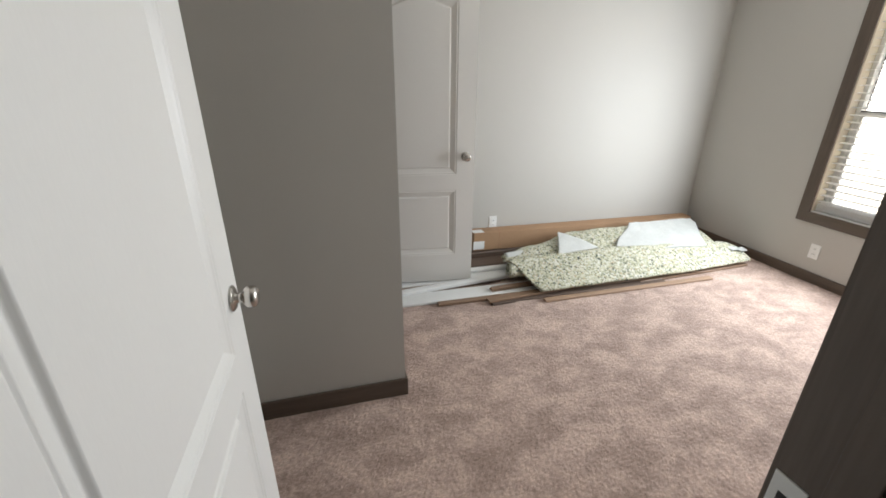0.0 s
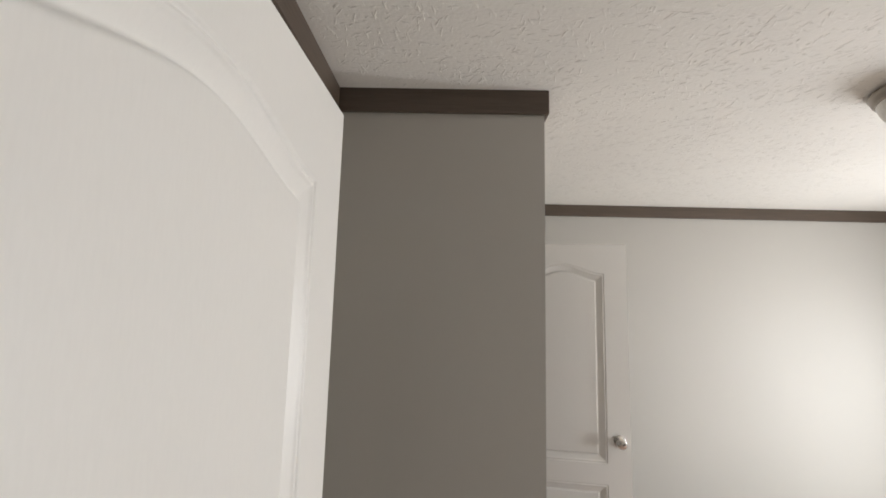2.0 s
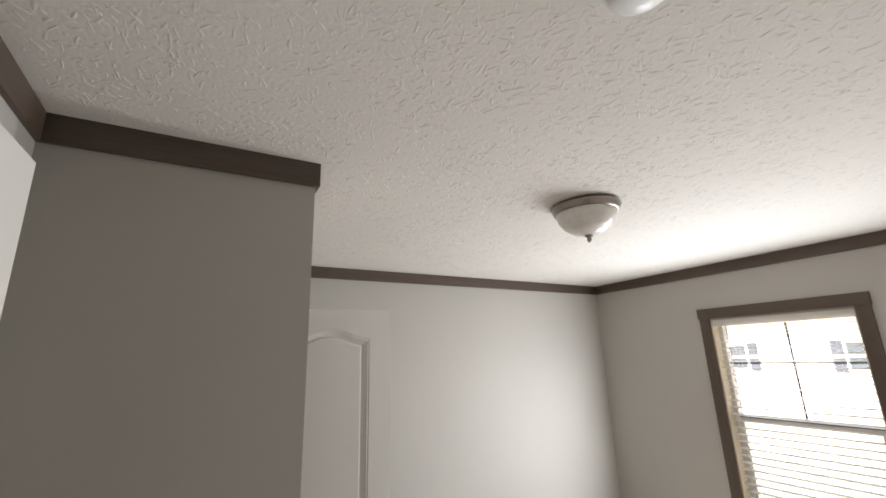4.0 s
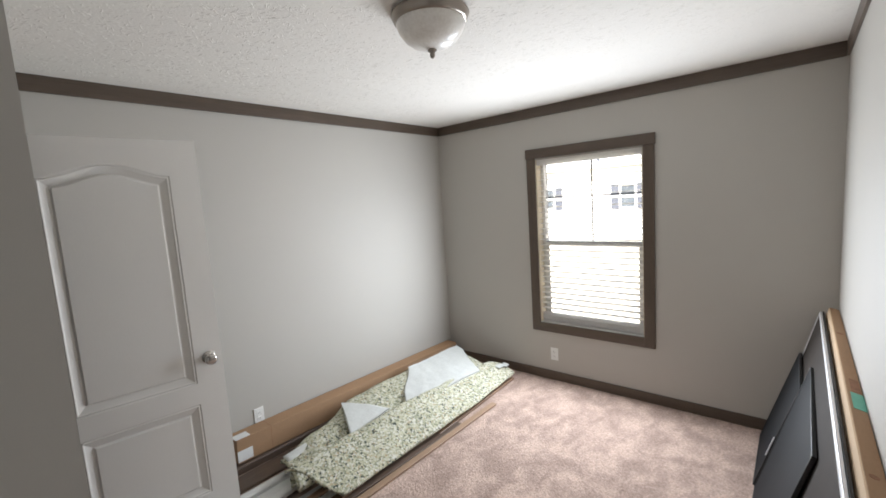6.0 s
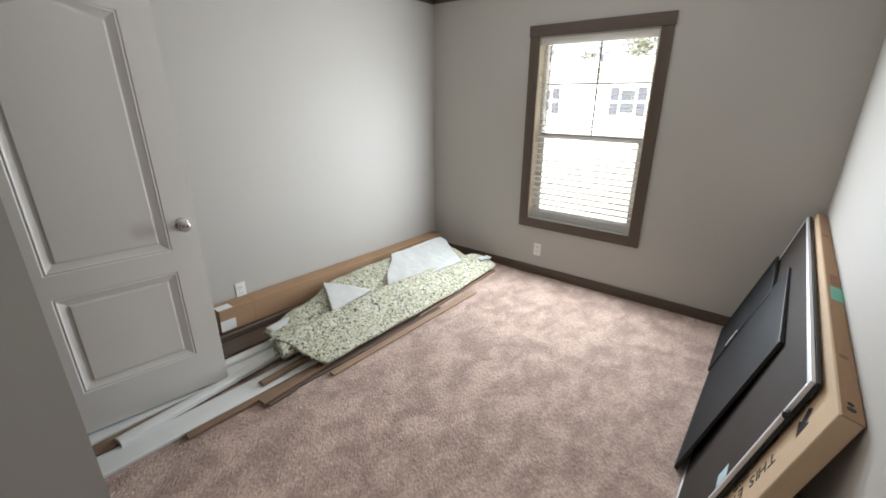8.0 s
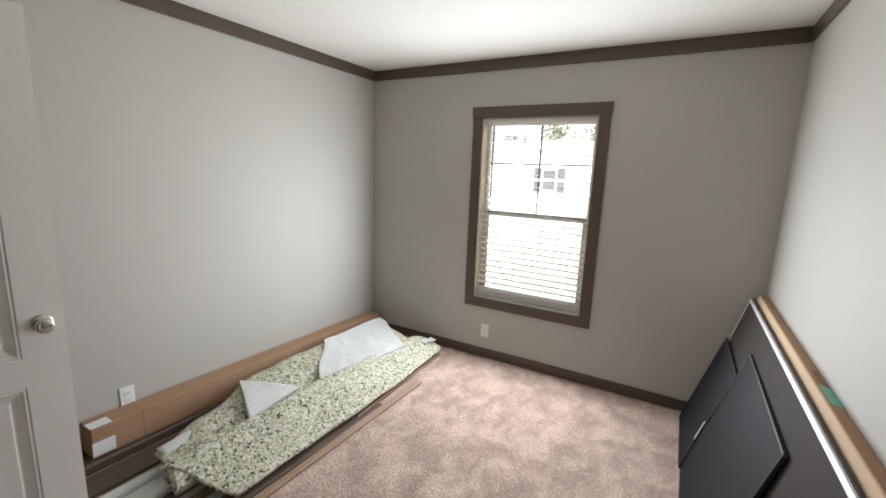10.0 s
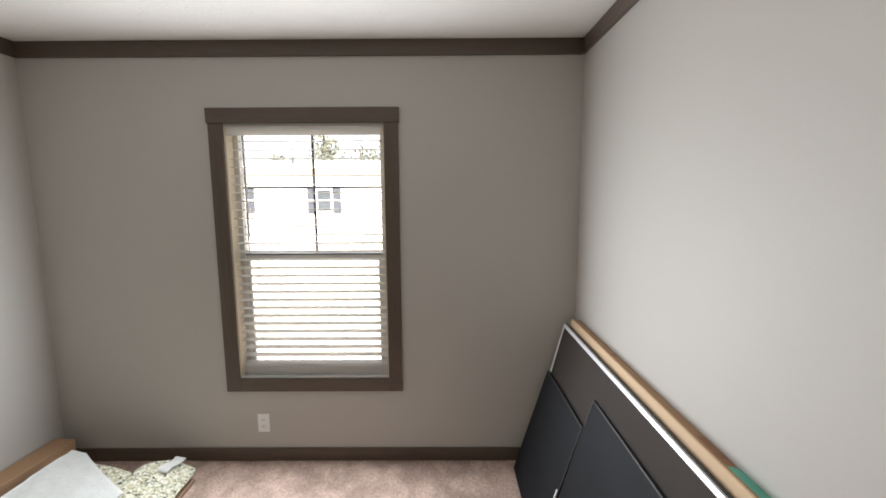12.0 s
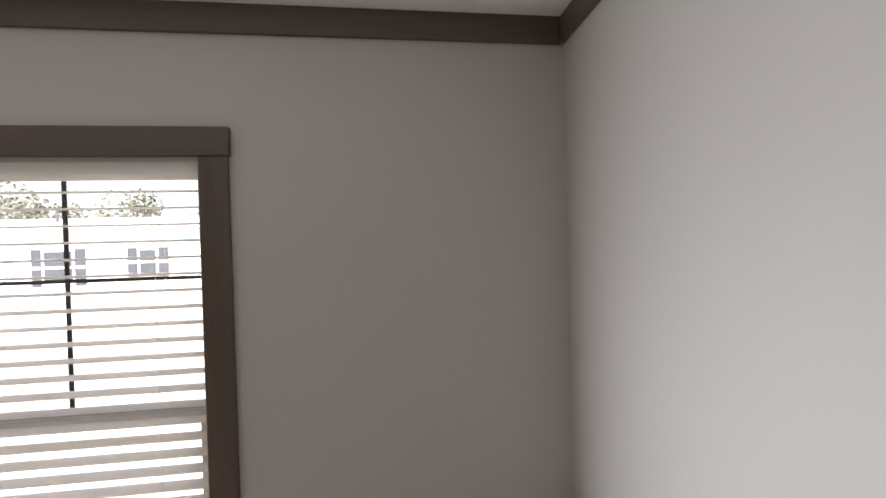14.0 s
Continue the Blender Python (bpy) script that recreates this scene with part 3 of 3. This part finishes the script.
part("bowl", lathe([(0.136, -0.040), (0.137, -0.050), (0.127, -0.078), (0.105, -0.108), (0.074, -0.130), (0.036, -0.143), (0.001, -0.147)], 48), BOWL, lamp, "alabaster glass bowl", True)
part("finial", lathe([(0.018, -0.143), (0.019, -0.150), (0.009, -0.156), (0.011, -0.164), (0.009, -0.174), (0.001, -0.180)], 20), PANM, lamp, "nickel finial", True)
alarm = thing("smoke_alarm", "round white smoke alarm on the ceiling", "smoke alarm", pose(0.577, 0.572, HC))
part("base", lathe([(0.066, 0.0), (0.066, -0.010), (0.060, -0.013)], 40), WHITEP, alarm, "", True)
part("cover", lathe([(0.060, -0.012), (0.058, -0.030), (0.046, -0.038), (0.020, -0.040), (0.001, -0.040)], 40), WHITEP, alarm, "", True)


# ---- carpet pad and boards along the far wall ----
def board(name, x0, y0, x1, y1, width, thick, z, material, label, section=None, z1=None, roll=0):
    """A board from (x0, y0) to (x1, y1) along its middle."""
    ln = math.hypot(x1 - x0, y1 - y0)
    sec = section or [(-.5, 0), (.5, 0), (.5, .8), (.44, 1), (-.44, 1), (-.5, .8)]
    b = extrude_x([(a * width, c * thick) for a, c in sec], 0, ln)
    ob = part(name, b, material)
    ez = z if z1 is None else z1
    ob.matrix_world = pose(x0, y0, z, roll, -math.degrees(math.atan2(ez - z, ln)), math.degrees(math.atan2(y1 - y0, x1 - x0)))
    return tagged(ob, label, "board" if "board" in name else "moulding", "boards under the carpet pad")


MOULD = [(-.5, 0), (.5, 0), (.5, .25), (.34, .42), (.2, .5), (.05, .95), (-.1, 1), (-.38, .9), (-.5, .7)]
board("white_board", 0.262, 2.490, 1.62, 2.470, 0.150, 0.018, 0.0, WHITEW, "wide white primed board lying on the carpet")
board("brown_board", 0.262, 2.620, 0.95, 2.640, 0.090, 0.014, 0.0, BOARD, "short brown board lying on the carpet")
board("white_moulding", 0.385, 2.575, 1.55, 2.690, 0.085, 0.032, 0.019, WHITEW, "white curved moulding lying across a white board", MOULD)
board("white_moulding", 0.320, 2.815, 2.10, 2.800, 0.075, 0.050, 0.0, WHITEW, "white crown moulding lying beside the cardboard box", MOULD)
board("white_board", 0.300, 2.720, 1.90, 2.725, 0.090, 0.020, 0.0, WHITEW, "white primed board lying on the carpet")
board("dark_board", 0.275, 2.975, 2.70, 2.975, 0.160, 0.018, 0.0, BOARDD, "dark laminate board lying on the carpet")
board("dark_board", 0.275, 3.150, 3.30, 3.150, 0.130, 0.050, 0.0, BOARDD, "dark laminate boards below the cardboard box")
board("brown_board", 0.610, 2.385, 2.20, 2.355, 0.045, 0.016, 0.0, BOARD, "brown wood-grain moulding lying on the carpet")
board("brown_board", 0.955, 2.318, 1.75, 2.375, 0.060, 0.014, 0.016, BOARD, "short brown wood-grain board lying on the carpet", z1=0.016)
board("brown_board", 0.975, 2.298, 1.15, 2.309, 0.050, 0.014, 0.0, BOARDD, "short brown board end lying on the carpet")
board("brown_board", 1.030, 2.460, 1.95, 2.500, 0.055, 0.030, 0.019, BOARD, "brown moulding lying on a white board", MOULD)
board("brown_board", 1.120, 2.330, 2.40, 2.290, 0.070, 0.012, 0.0, BOARDD, "brown board lying below the carpet pad")
board("tan_moulding", 1.355, 2.246, 2.800, 2.232, 0.046, 0.014, 0.0, BOARDL, "long tan moulding lying before the carpet pad")
board("brown_board", 2.20, 2.330, 3.300, 2.372, 0.060, 0.016, 0.0, BOARD, "long brown moulding below the carpet pad")

carton = thing("cardboard_box", "long brown cardboard box lying against the wall with white labels", "box",
               pose(1.12, YF - 0.014, 0.058, 0, 0.9, 0))
CL, CD, CHH = 2.30, 0.125, 0.165
body = part("body", box(0, CL, -CD, 0, 0, CHH, 0.004), KRAFT, carton)
part("flap_seam", box(0.235, 0.238, -CD - 0.0006, -0.001, 0.002, CHH + 0.0006), KRAFTD, carton)
part("label", box(0.0, 0.100, -CD - 0.0015, -CD + 0.0, 0.012, 0.086), WHITEP, carton, "white paper label")
part("label", box(-0.0015, 0.095, -CD + 0.002, -0.050, CHH, CHH + 0.0015), WHITEP, carton, "white paper label")


def wob(x, y, s):
    return noise.noise(Vector((x * s, y * s, 3.7)))


def lerp_rows(rows, u):
    """Rows of (u, value...), read at u with smooth steps."""
    for r0, r1 in zip(rows, rows[1:]):
        if u <= r1[0]:
            f = (u - r0[0]) / (r1[0] - r0[0])
            f = f * f * (3 - 2 * f)
            return [a + (b - a) * f for a, b in zip(r0[1:], r1[1:])]
    return rows[-1][1:]


# back fold of the pad, lying on the boards and against the box
def back_fold(u, v):
    x = 1.255 + 1.95 * u
    y_front = 2.60 + 0.02 * math.sin(5 * u)
    y_back, z_back = lerp_rows([(0, 2.845, 0.125), (0.15, 2.90, 0.165), (0.4, 3.02, 0.215), (0.7, 3.02, 0.215), (1, 2.97, 0.19)], u)
    y = y_front + (y_back - y_front) * v
    z = 0.110 + (z_back - 0.110) * v + 0.020 * math.sin(math.pi * v) + 0.010 * wob(x, y, 6)
    if v > 0.9:
        z -= (v - 0.9) * 0.25
    return x + 0.03 * (v - 0.5) * (1 - u), y, z


vs, fs = sheet(back_fold, 90, 26, 0.014)
pad = thing("carpet_pad", "rolled-up speckled rebond foam carpet pad with white film", "carpet pad")
data_part("back_fold", vs, fs, FOAM, pad)


# white film side of the pad, turned up towards the window
def film_fold(u, v):
    x0 = 2.075 + (2.575 - 2.075) * v + 0.015 * math.sin(9 * v)
    x1 = 3.02 + (3.245 - 3.02) * min(1, v * 1.2)
    x = x0 + (x1 - x0) * u
    y = 2.54 + (2.985 - 2.54) * v - 0.02 * u
    z = 0.158 + 0.070 * v - 0.015 * math.sin(math.pi * v) + 0.006 * wob(x, y, 7) + 0.004 * wob(x, y, 20)
    z -= 0.05 * max(0, u - 0.75) * 4 * (1 - v) * 0.4
    return x, y, z + 0.006


vs, fs = sheet(film_fold, 60, 30, 0.010)
data_part("film_side", vs, fs, FILM, pad, "white film backing of the pad")


# small turned-up corner
def film_corner(u, v):
    a, b, c = Vector((1.655, 2.61, 0.165)), Vector((2.04, 2.645, 0.180)), Vector((1.835, 2.955, 0.228))
    p = a.lerp(b, u)
    p = p.lerp(c, v * 0.985)
    p.z += 0.012 * math.sin(math.pi * v) + 0.004 * wob(p.x, p.y, 12)
    return p


vs, fs = sheet(film_corner, 20, 20, 0.008)
data_part("film_corner", vs, fs, FILM, pad, "turned-up white film corner")

# front fold: a flattened roll with its open end towards the closet
FRONT_PATH = [(2.56, 0.030), (2.42, 0.026), (2.335, 0.030), (2.300, 0.046), (2.302, 0.066), (2.345, 0.092), (2.42, 0.128), (2.50, 0.166), (2.565, 0.190), (2.60, 0.190), (2.615, 0.176)]


def front_fold(u, v):
    k = v * (len(FRONT_PATH) - 1)
    i = min(int(k), len(FRONT_PATH) - 2)
    f = k - i
    p0 = FRONT_PATH[max(i - 1, 0)]
    p1, p2 = FRONT_PATH[i], FRONT_PATH[i + 1]
    p3 = FRONT_PATH[min(i + 2, len(FRONT_PATH) - 1)]
    y, z = (0.5 * (2 * b + (c - a) * f + (2 * a - 5 * b + 4 * c - d) * f * f + (3 * b - a - 3 * c + d) * f ** 3) for a, b, c, d in zip(p0, p1, p2, p3))
    top = min(1, max(0, (v - 0.35) / 0.55))
    x0 = 1.365 - 0.185 * top
    x1 = 3.34 - 0.25 * max(0, top - 0.55)
    x = x0 + (x1 - x0) * u
    # the far end is thinner and lies further forward
    flat = 1 - 0.32 * max(0, u - 0.45) / 0.55
    y0 = 2.31
    shift = 0.055 * max(0, u - 0.6) / 0.4
    y = y0 + (y - y0) * (1 - 0.22 * max(0, u - 0.6) / 0.4) + shift
    z = 0.02 + (z - 0.02) * flat
    z += (0.012 * wob(x, y, 4.5) + 0.004 * wob(x, y, 16)) * min(1, top * 2)
    y += 0.010 * wob(x, z, 5)
    return x, y, max(z, 0.031)


vs, fs = sheet(front_fold, 130, 44, 0.012)
data_part("front_fold", vs, fs, FOAM, pad)


# inner curl seen at the open end
def inner_curl(u, v):
    a = radians(-60 + 330 * v)
    r = 0.052 - 0.012 * v
    x = 1.20 + 0.9 * u + 0.02 * math.sin(7 * v)
    return x, 2.545 + r * 1.5 * math.cos(a), 0.118 + r * math.sin(a) * 0.95


vs, fs = sheet(inner_curl, 30, 36, 0.010)
data_part("inner_curl", vs, fs, FOAM, pad)


def curl_film(u, v):
    x = 1.275 + 0.26 * u
    return x, 2.72 + 0.09 * v, 0.110 + 0.035 * v + 0.012 * math.sin(math.pi * v) + 0.02 * u


vs, fs = sheet(curl_film, 10, 10, 0.006)
data_part("film_edge", vs, fs, FILM, pad, "white film edge at the open end")
# torn film tip at the far end
vs, fs = sheet(lambda u, v: (3.22 + 0.14 * u, 2.44 + 0.06 * v - 0.02 * u, 0.108 + 0.008 * math.sin(6 * u) + 0.010 * v), 8, 6, 0.003)
data_part("film_tip", vs, fs, FILM, pad, "torn film tip")

# ---- carton and panels leaning on the door wall ----
LEAN = 14.3
lean_m = lambda x, y, z=0.0, a=LEAN, turn=0.0: pose(x, y, z, a, 0, turn)
# local axes: x along the wall, y out of the wall (towards the wall is -y), z up the leaning face
big = thing("leaning_carton", "large flat brown carton leaning upside down against the wall", "carton", lean_m(1.262, 0.443))
BW, BHH, BD = 2.143, 0.940, 0.046
part("body", box(0, BW, -BD + 0.0, 0, 0.018, BHH, 0.004), KRAFT_LIT, big)
part("top_flap", box(0.0005, BW - 0.0005, -BD - 0.0006, -0.004, BHH - 0.003, BHH + 0.0022, 0.001), KRAFT, big, "brown carton edge")
part("green_tape", box(0.72, 0.86, -BD - 0.001, -0.012, BHH + 0.0018, BHH + 0.0034), TAPE, big, "green tape label")
part("red_print", box(0.87, 1.00, -BD + 0.004, -0.016, BHH + 0.0018, BHH + 0.0030), KRAFTD, big, "reddish printed band")
for xx, w in ((0.30, 0.022), (0.040, 0.018), (0.062, 0.014), (1.62, 0.03)):
    part("print_mark", lathe([(w / 2, BHH + 0.002), (w / 2, BHH + 0.0031)], 12), INK if xx < 0.1 else KRAFTD, big).location = (xx, -BD / 2, 0)


def text_mesh(body, size):
    cu = bpy.data.curves.new("lettering", "FONT")
    cu.body, cu.size, cu.extrude = body, size, 0.0004
    tmp = bpy.data.objects.new("lettering", cu)
    scene.collection.objects.link(tmp)
    me = bpy.data.meshes.new_from_object(tmp.evaluated_get(bpy.context.evaluated_depsgraph_get()))
    bpy.data.objects.remove(tmp)
    return me


def front_print(body, size, z, x):
    # reads down the front face, its letters' tops towards the near end
    for ch in body:
        if ch != " ":
            me = text_mesh(ch, size)
            me.transform(Matrix(((0, -1, 0, x), (0, 0, 1, 0.0008), (-1, 0, 0, z), (0, 0, 0, 1))))
            me.materials.append(INK)
            new("letter", me).parent = big
        z -= size * {"I": 0.33, " ": 0.30}.get(ch, 0.68)


front_print("THIS END", 0.060, 0.690, 0.125)
front_print("HAND", 0.030, 0.55, 0.165)
arrow = bmesh.new()
pts = [(0.098, 0.855), (0.098, 0.815), (0.080, 0.815), (0.112, 0.770), (0.144, 0.815), (0.126, 0.815), (0.126, 0.855)]
pts = [(0.112 + (x - 0.112) * 0.77 + (z - 0.81) * 0.64, 0.81 + (z - 0.81) * 0.77 - (x - 0.112) * 0.64) for x, z in pts]
f = arrow.faces.new([arrow.verts.new((x, 0.0012, z)) for x, z in pts])
bmesh.ops.solidify(arrow, geom=[f], thickness=0.0008)
part("arrow_print", arrow, INK, big, "black printed arrow")

panel = thing("framed_panel", "large dark sheet with pale metal edging leaning on a carton", "panel", lean_m(1.43, 0.474))
PW, PH, PD = 1.99, 0.908, 0.018
part("sheet", box(0.012, PW - 0.012, -PD + 0.004, -0.004, 0.012, PH - 0.012), DARKP, panel, "dark grey-brown sheet")
for (x0, x1, z0, z1) in ((0, PW, 0, 0.018), (0, PW, PH - 0.018, PH), (0, 0.014, 0.018, PH - 0.018), (PW - 0.014, PW, 0.018, PH - 0.018)):
    part("edging", box(x0, x1, -PD + 0.006, 0, z0, z1, 0.002), ALU, panel, "pale metal edging")
part("seal", box(-0.004, PW + 0.004, -PD - 0.003, -PD + 0.0055, 0.0, PH + 0.004), RUBBER, panel, "black rubber seal")
cl = part("corner_clip", lathe([(0.001, 0.0), (0.012, 0.002), (0.012, 0.010), (0.007, 0.016), (0.001, 0.017)], 16, "x"), RUBBER, panel, "black clip")
cl.location = (-0.014, -0.008, 0.79)
part("sticker", box(0.028, 0.088, -0.0038, -0.0030, 0.41, 0.475), STICK, panel, "pale blue sticker")


def black_panel(m, w, h, label):
    o = thing("black_panel", label, "panel", m, "black panels")
    part("face", box(0.006, w - 0.006, -0.012, -0.003, 0.006, h - 0.006), BLACKP, o)
    for (x0, x1, z0, z1) in ((0, w, 0, 0.009), (0, w, h - 0.009, h), (0, 0.009, 0.009, h - 0.009), (w - 0.009, w, 0.009, h - 0.009)):
        part("rim", box(x0, x1, -0.016, 0, z0, z1, 0.003), RUBBER, o)
    return o


black_panel(lean_m(1.91, 0.517, 0.0, 16.3, -0.4), 0.90, 0.770, "thin black panel leaning on a dark framed sheet")
small = black_panel(lean_m(2.815, 0.520, 0.0, 17.0, 0.3), 0.60, 0.635, "smaller black panel leaning beside the window wall")


# bright strip added for the white glint on the panel's handle
part("handle_glint", box(0.004, 0.016, 0.0004, 0.006, 0.20, 0.32, 0.002), ALU, small, "pale strip in place of the glint on a handle")

# ---- outside ----
def outside_ground():
    vs, fs = [], []
    xs = np.concatenate([np.linspace(-60, 3.9, 12), np.linspace(4.2, 40, 40), np.linspace(46, 900, 14)])
    ys = np.concatenate([np.linspace(-900, -40, 12), np.linspace(-36, 60, 44), np.linspace(70, 900, 12)])
    for x in xs:
        for y in ys:
            s = min(max((x - 4) / 15, 0), 1)
            yy = min(max(y, -25), 35)
            vs.append((x, y, -0.85 + s * (0.78 - 0.085 * yy) + 0.05 * wob(x, y, 0.35)))
    w = len(ys)
    for i in range(len(xs) - 1):
        for j in range(w - 1):
            a = i * w + j
            fs.append((a, a + w, a + w + 1, a + 1))
    return tagged(data_part("ground", vs, fs, GROUND), "dry pale sunlit ground sloping to the neighbouring house", "ground", kind="structure")


outside_ground()
HX = 20.0
house = thing("neighbour_house", "white lap-sided house with slate shutters and pale roof", "house", pose(HX, 0, 0))
hz0, hz1, hy0, hy1 = -2.2, 2.78, -6.0, 24.0
bmv, bmf = [], []
z = hz0
while z < hz1:
    o = len(bmv)
    t1 = min(z + 0.14, hz1)
    bmv += [(-0.020, hy0, z), (-0.020, hy1, z), (0.0, hy1, t1), (0.0, hy0, t1), (0, hy0, z), (0, hy1, z)]
    bmf += [(o, o + 3, o + 2, o + 1), (o, o + 1, o + 5, o + 4)]
    z = t1
data_part("siding", bmv, bmf, SIDING, house, "white lap siding", smooth=False)
part("wall", box(0.001, 8.0, hy0, hy1, hz0, hz1), SIDING, house)
rb = bmesh.new()
prof = [(-0.45, 2.70), (-0.45, 2.82), (4.0, 3.42), (8.45, 2.82), (8.45, 2.70), (4.0, 3.22)]
a = [rb.verts.new((x, hy0 - 0.3, z)) for x, z in prof]
c = [rb.verts.new((x, hy1 + 0.3, z)) for x, z in prof]
for i in range(6):
    rb.faces.new((a[i], a[(i + 1) % 6], c[(i + 1) % 6], c[i]))
rb.faces.new((a[0], a[1], a[2], a[5])), rb.faces.new((a[5], a[2], a[3], a[4]))
rb.faces.new((c[5], c[2], c[1], c[0])), rb.faces.new((c[4], c[3], c[2], c[5]))
bmesh.ops.recalc_face_normals(rb, faces=rb.faces)
roof = part("roof", rb, ROOF, house, "pale shingle roof")
for yy in (8.2, 14.5):
    part("roof_vent", lathe([(0.06, 2.9), (0.06, 3.4)], 10), SHUT, roof).location = (1.6, yy, 0)


def house_window(y0, y1, z0, z1):
    sh = 0.36
    wn_ = part("window", box(-0.05, -0.021, y0 + sh + .02, y1 - sh - .02, z0, z1), PANE, house, "double-hung window with white bars")
    w0, w1 = y0 + sh + .02, y1 - sh - .02
    frame_bars(w0, w1, z0, z1, -0.075, -0.05, 0.07, wn_, VINYLW, "window_frame")
    part("window_bar", box(-0.072, -0.0505, w0 + .07, w1 - .07, (z0 + z1) / 2 - 0.04, (z0 + z1) / 2 + 0.04), VINYLW, wn_)
    for s0 in (y0, y1 - sh):
        shm = part("shutter", box(-0.055, -0.021, s0, s0 + sh, z0 - 0.03, z1 + 0.03, 0.01), SHUT, house, "slate shutter")
        part("shutter_rail", box(-0.060, -0.0551, s0 + 0.03, s0 + sh - 0.03, (z0 + z1) / 2 - 0.05, (z0 + z1) / 2 + 0.05), VINYLW, shm)


house_window(12.40, 14.30, 0.55, 1.92)
house_window(9.42, 10.92, 0.82, 1.90)
house_window(5.55, 7.05, 0.80, 1.88)
house_window(1.6, 3.2, 0.80, 1.88)
house_window(17.2, 19.1, 0.45, 1.90)


def tree(x, y, z, h, seed):
    r = random.Random(seed)
    t = thing("tree", "leafy green tree behind the neighbouring house", "tree", pose(x, y, z), "trees behind the house")
    b = lathe([(0.26, 0), (0.2, h * 0.25), (0.13, h * 0.55), (0.04, h * 0.9)], 9)
    for _ in range(7):
        a, s, e = r.uniform(0, 6.28), r.uniform(.3, .6) * h, r.uniform(.25, .4) * h
        d = Vector((math.cos(a), math.sin(a), 0.8)).normalized()
        bb = lathe([(0.07, 0), (0.015, e)], 6)
        me = bpy.data.meshes.new("limb")
        bb.transform(Matrix.Translation((0, 0, s)) @ d.to_track_quat("Z", "Y").to_matrix().to_4x4())
        bb.to_mesh(me)
        bb.free()
        b.from_mesh(me)
        bpy.data.meshes.remove(me)
    part("trunk", b, BARK, t)
    vs, fs = [], []
    blobs = [(Vector((r.gauss(0, h * .2), r.gauss(0, h * .2), h * r.uniform(.45, .95))), h * r.uniform(.1, .2)) for _ in range(14)]
    for _ in range(1500):
        c, rad = r.choice(blobs)
        d = Vector((r.gauss(0, 1), r.gauss(0, 1), r.gauss(0, 1))).normalized()
        p = c + d * rad * r.uniform(.5, 1.1)
        q = Vector((r.gauss(0, 1), r.gauss(0, 1), r.gauss(0, 1))).normalized() * 0.16
        s = q.cross(d).normalized() * 0.11
        o = len(vs)
        vs += [p - q, p + s, p + q, p - s]
        fs.append((o, o + 1, o + 2, o + 3))
    data_part("crown", vs, fs, LEAF, t, smooth=False)


for k, (x, y, z, h) in enumerate(((36, 26, -3, 8.2), (38, 31, -3, 9), (40, 21, -3, 8), (42, 14, -2.4, 7.2), (37, 8, -1.6, 6.6), (39, 3, -1.2, 7.0), (44, -3, -1, 8), (40, 37, -4, 9.5), (46, 45, -4, 10))):
    tree(x, y, z, h + 1.2, 20 + k)
# own outer roof, unseen, added to keep the sun out of the room
structure("roof_sun_block", box(-1.7, XW + 0.30, -1.9, YF + 0.3, HC + 0.125, HC + 0.30), OUTER, "unseen outer roof added to keep the sun out of the room", "roof")
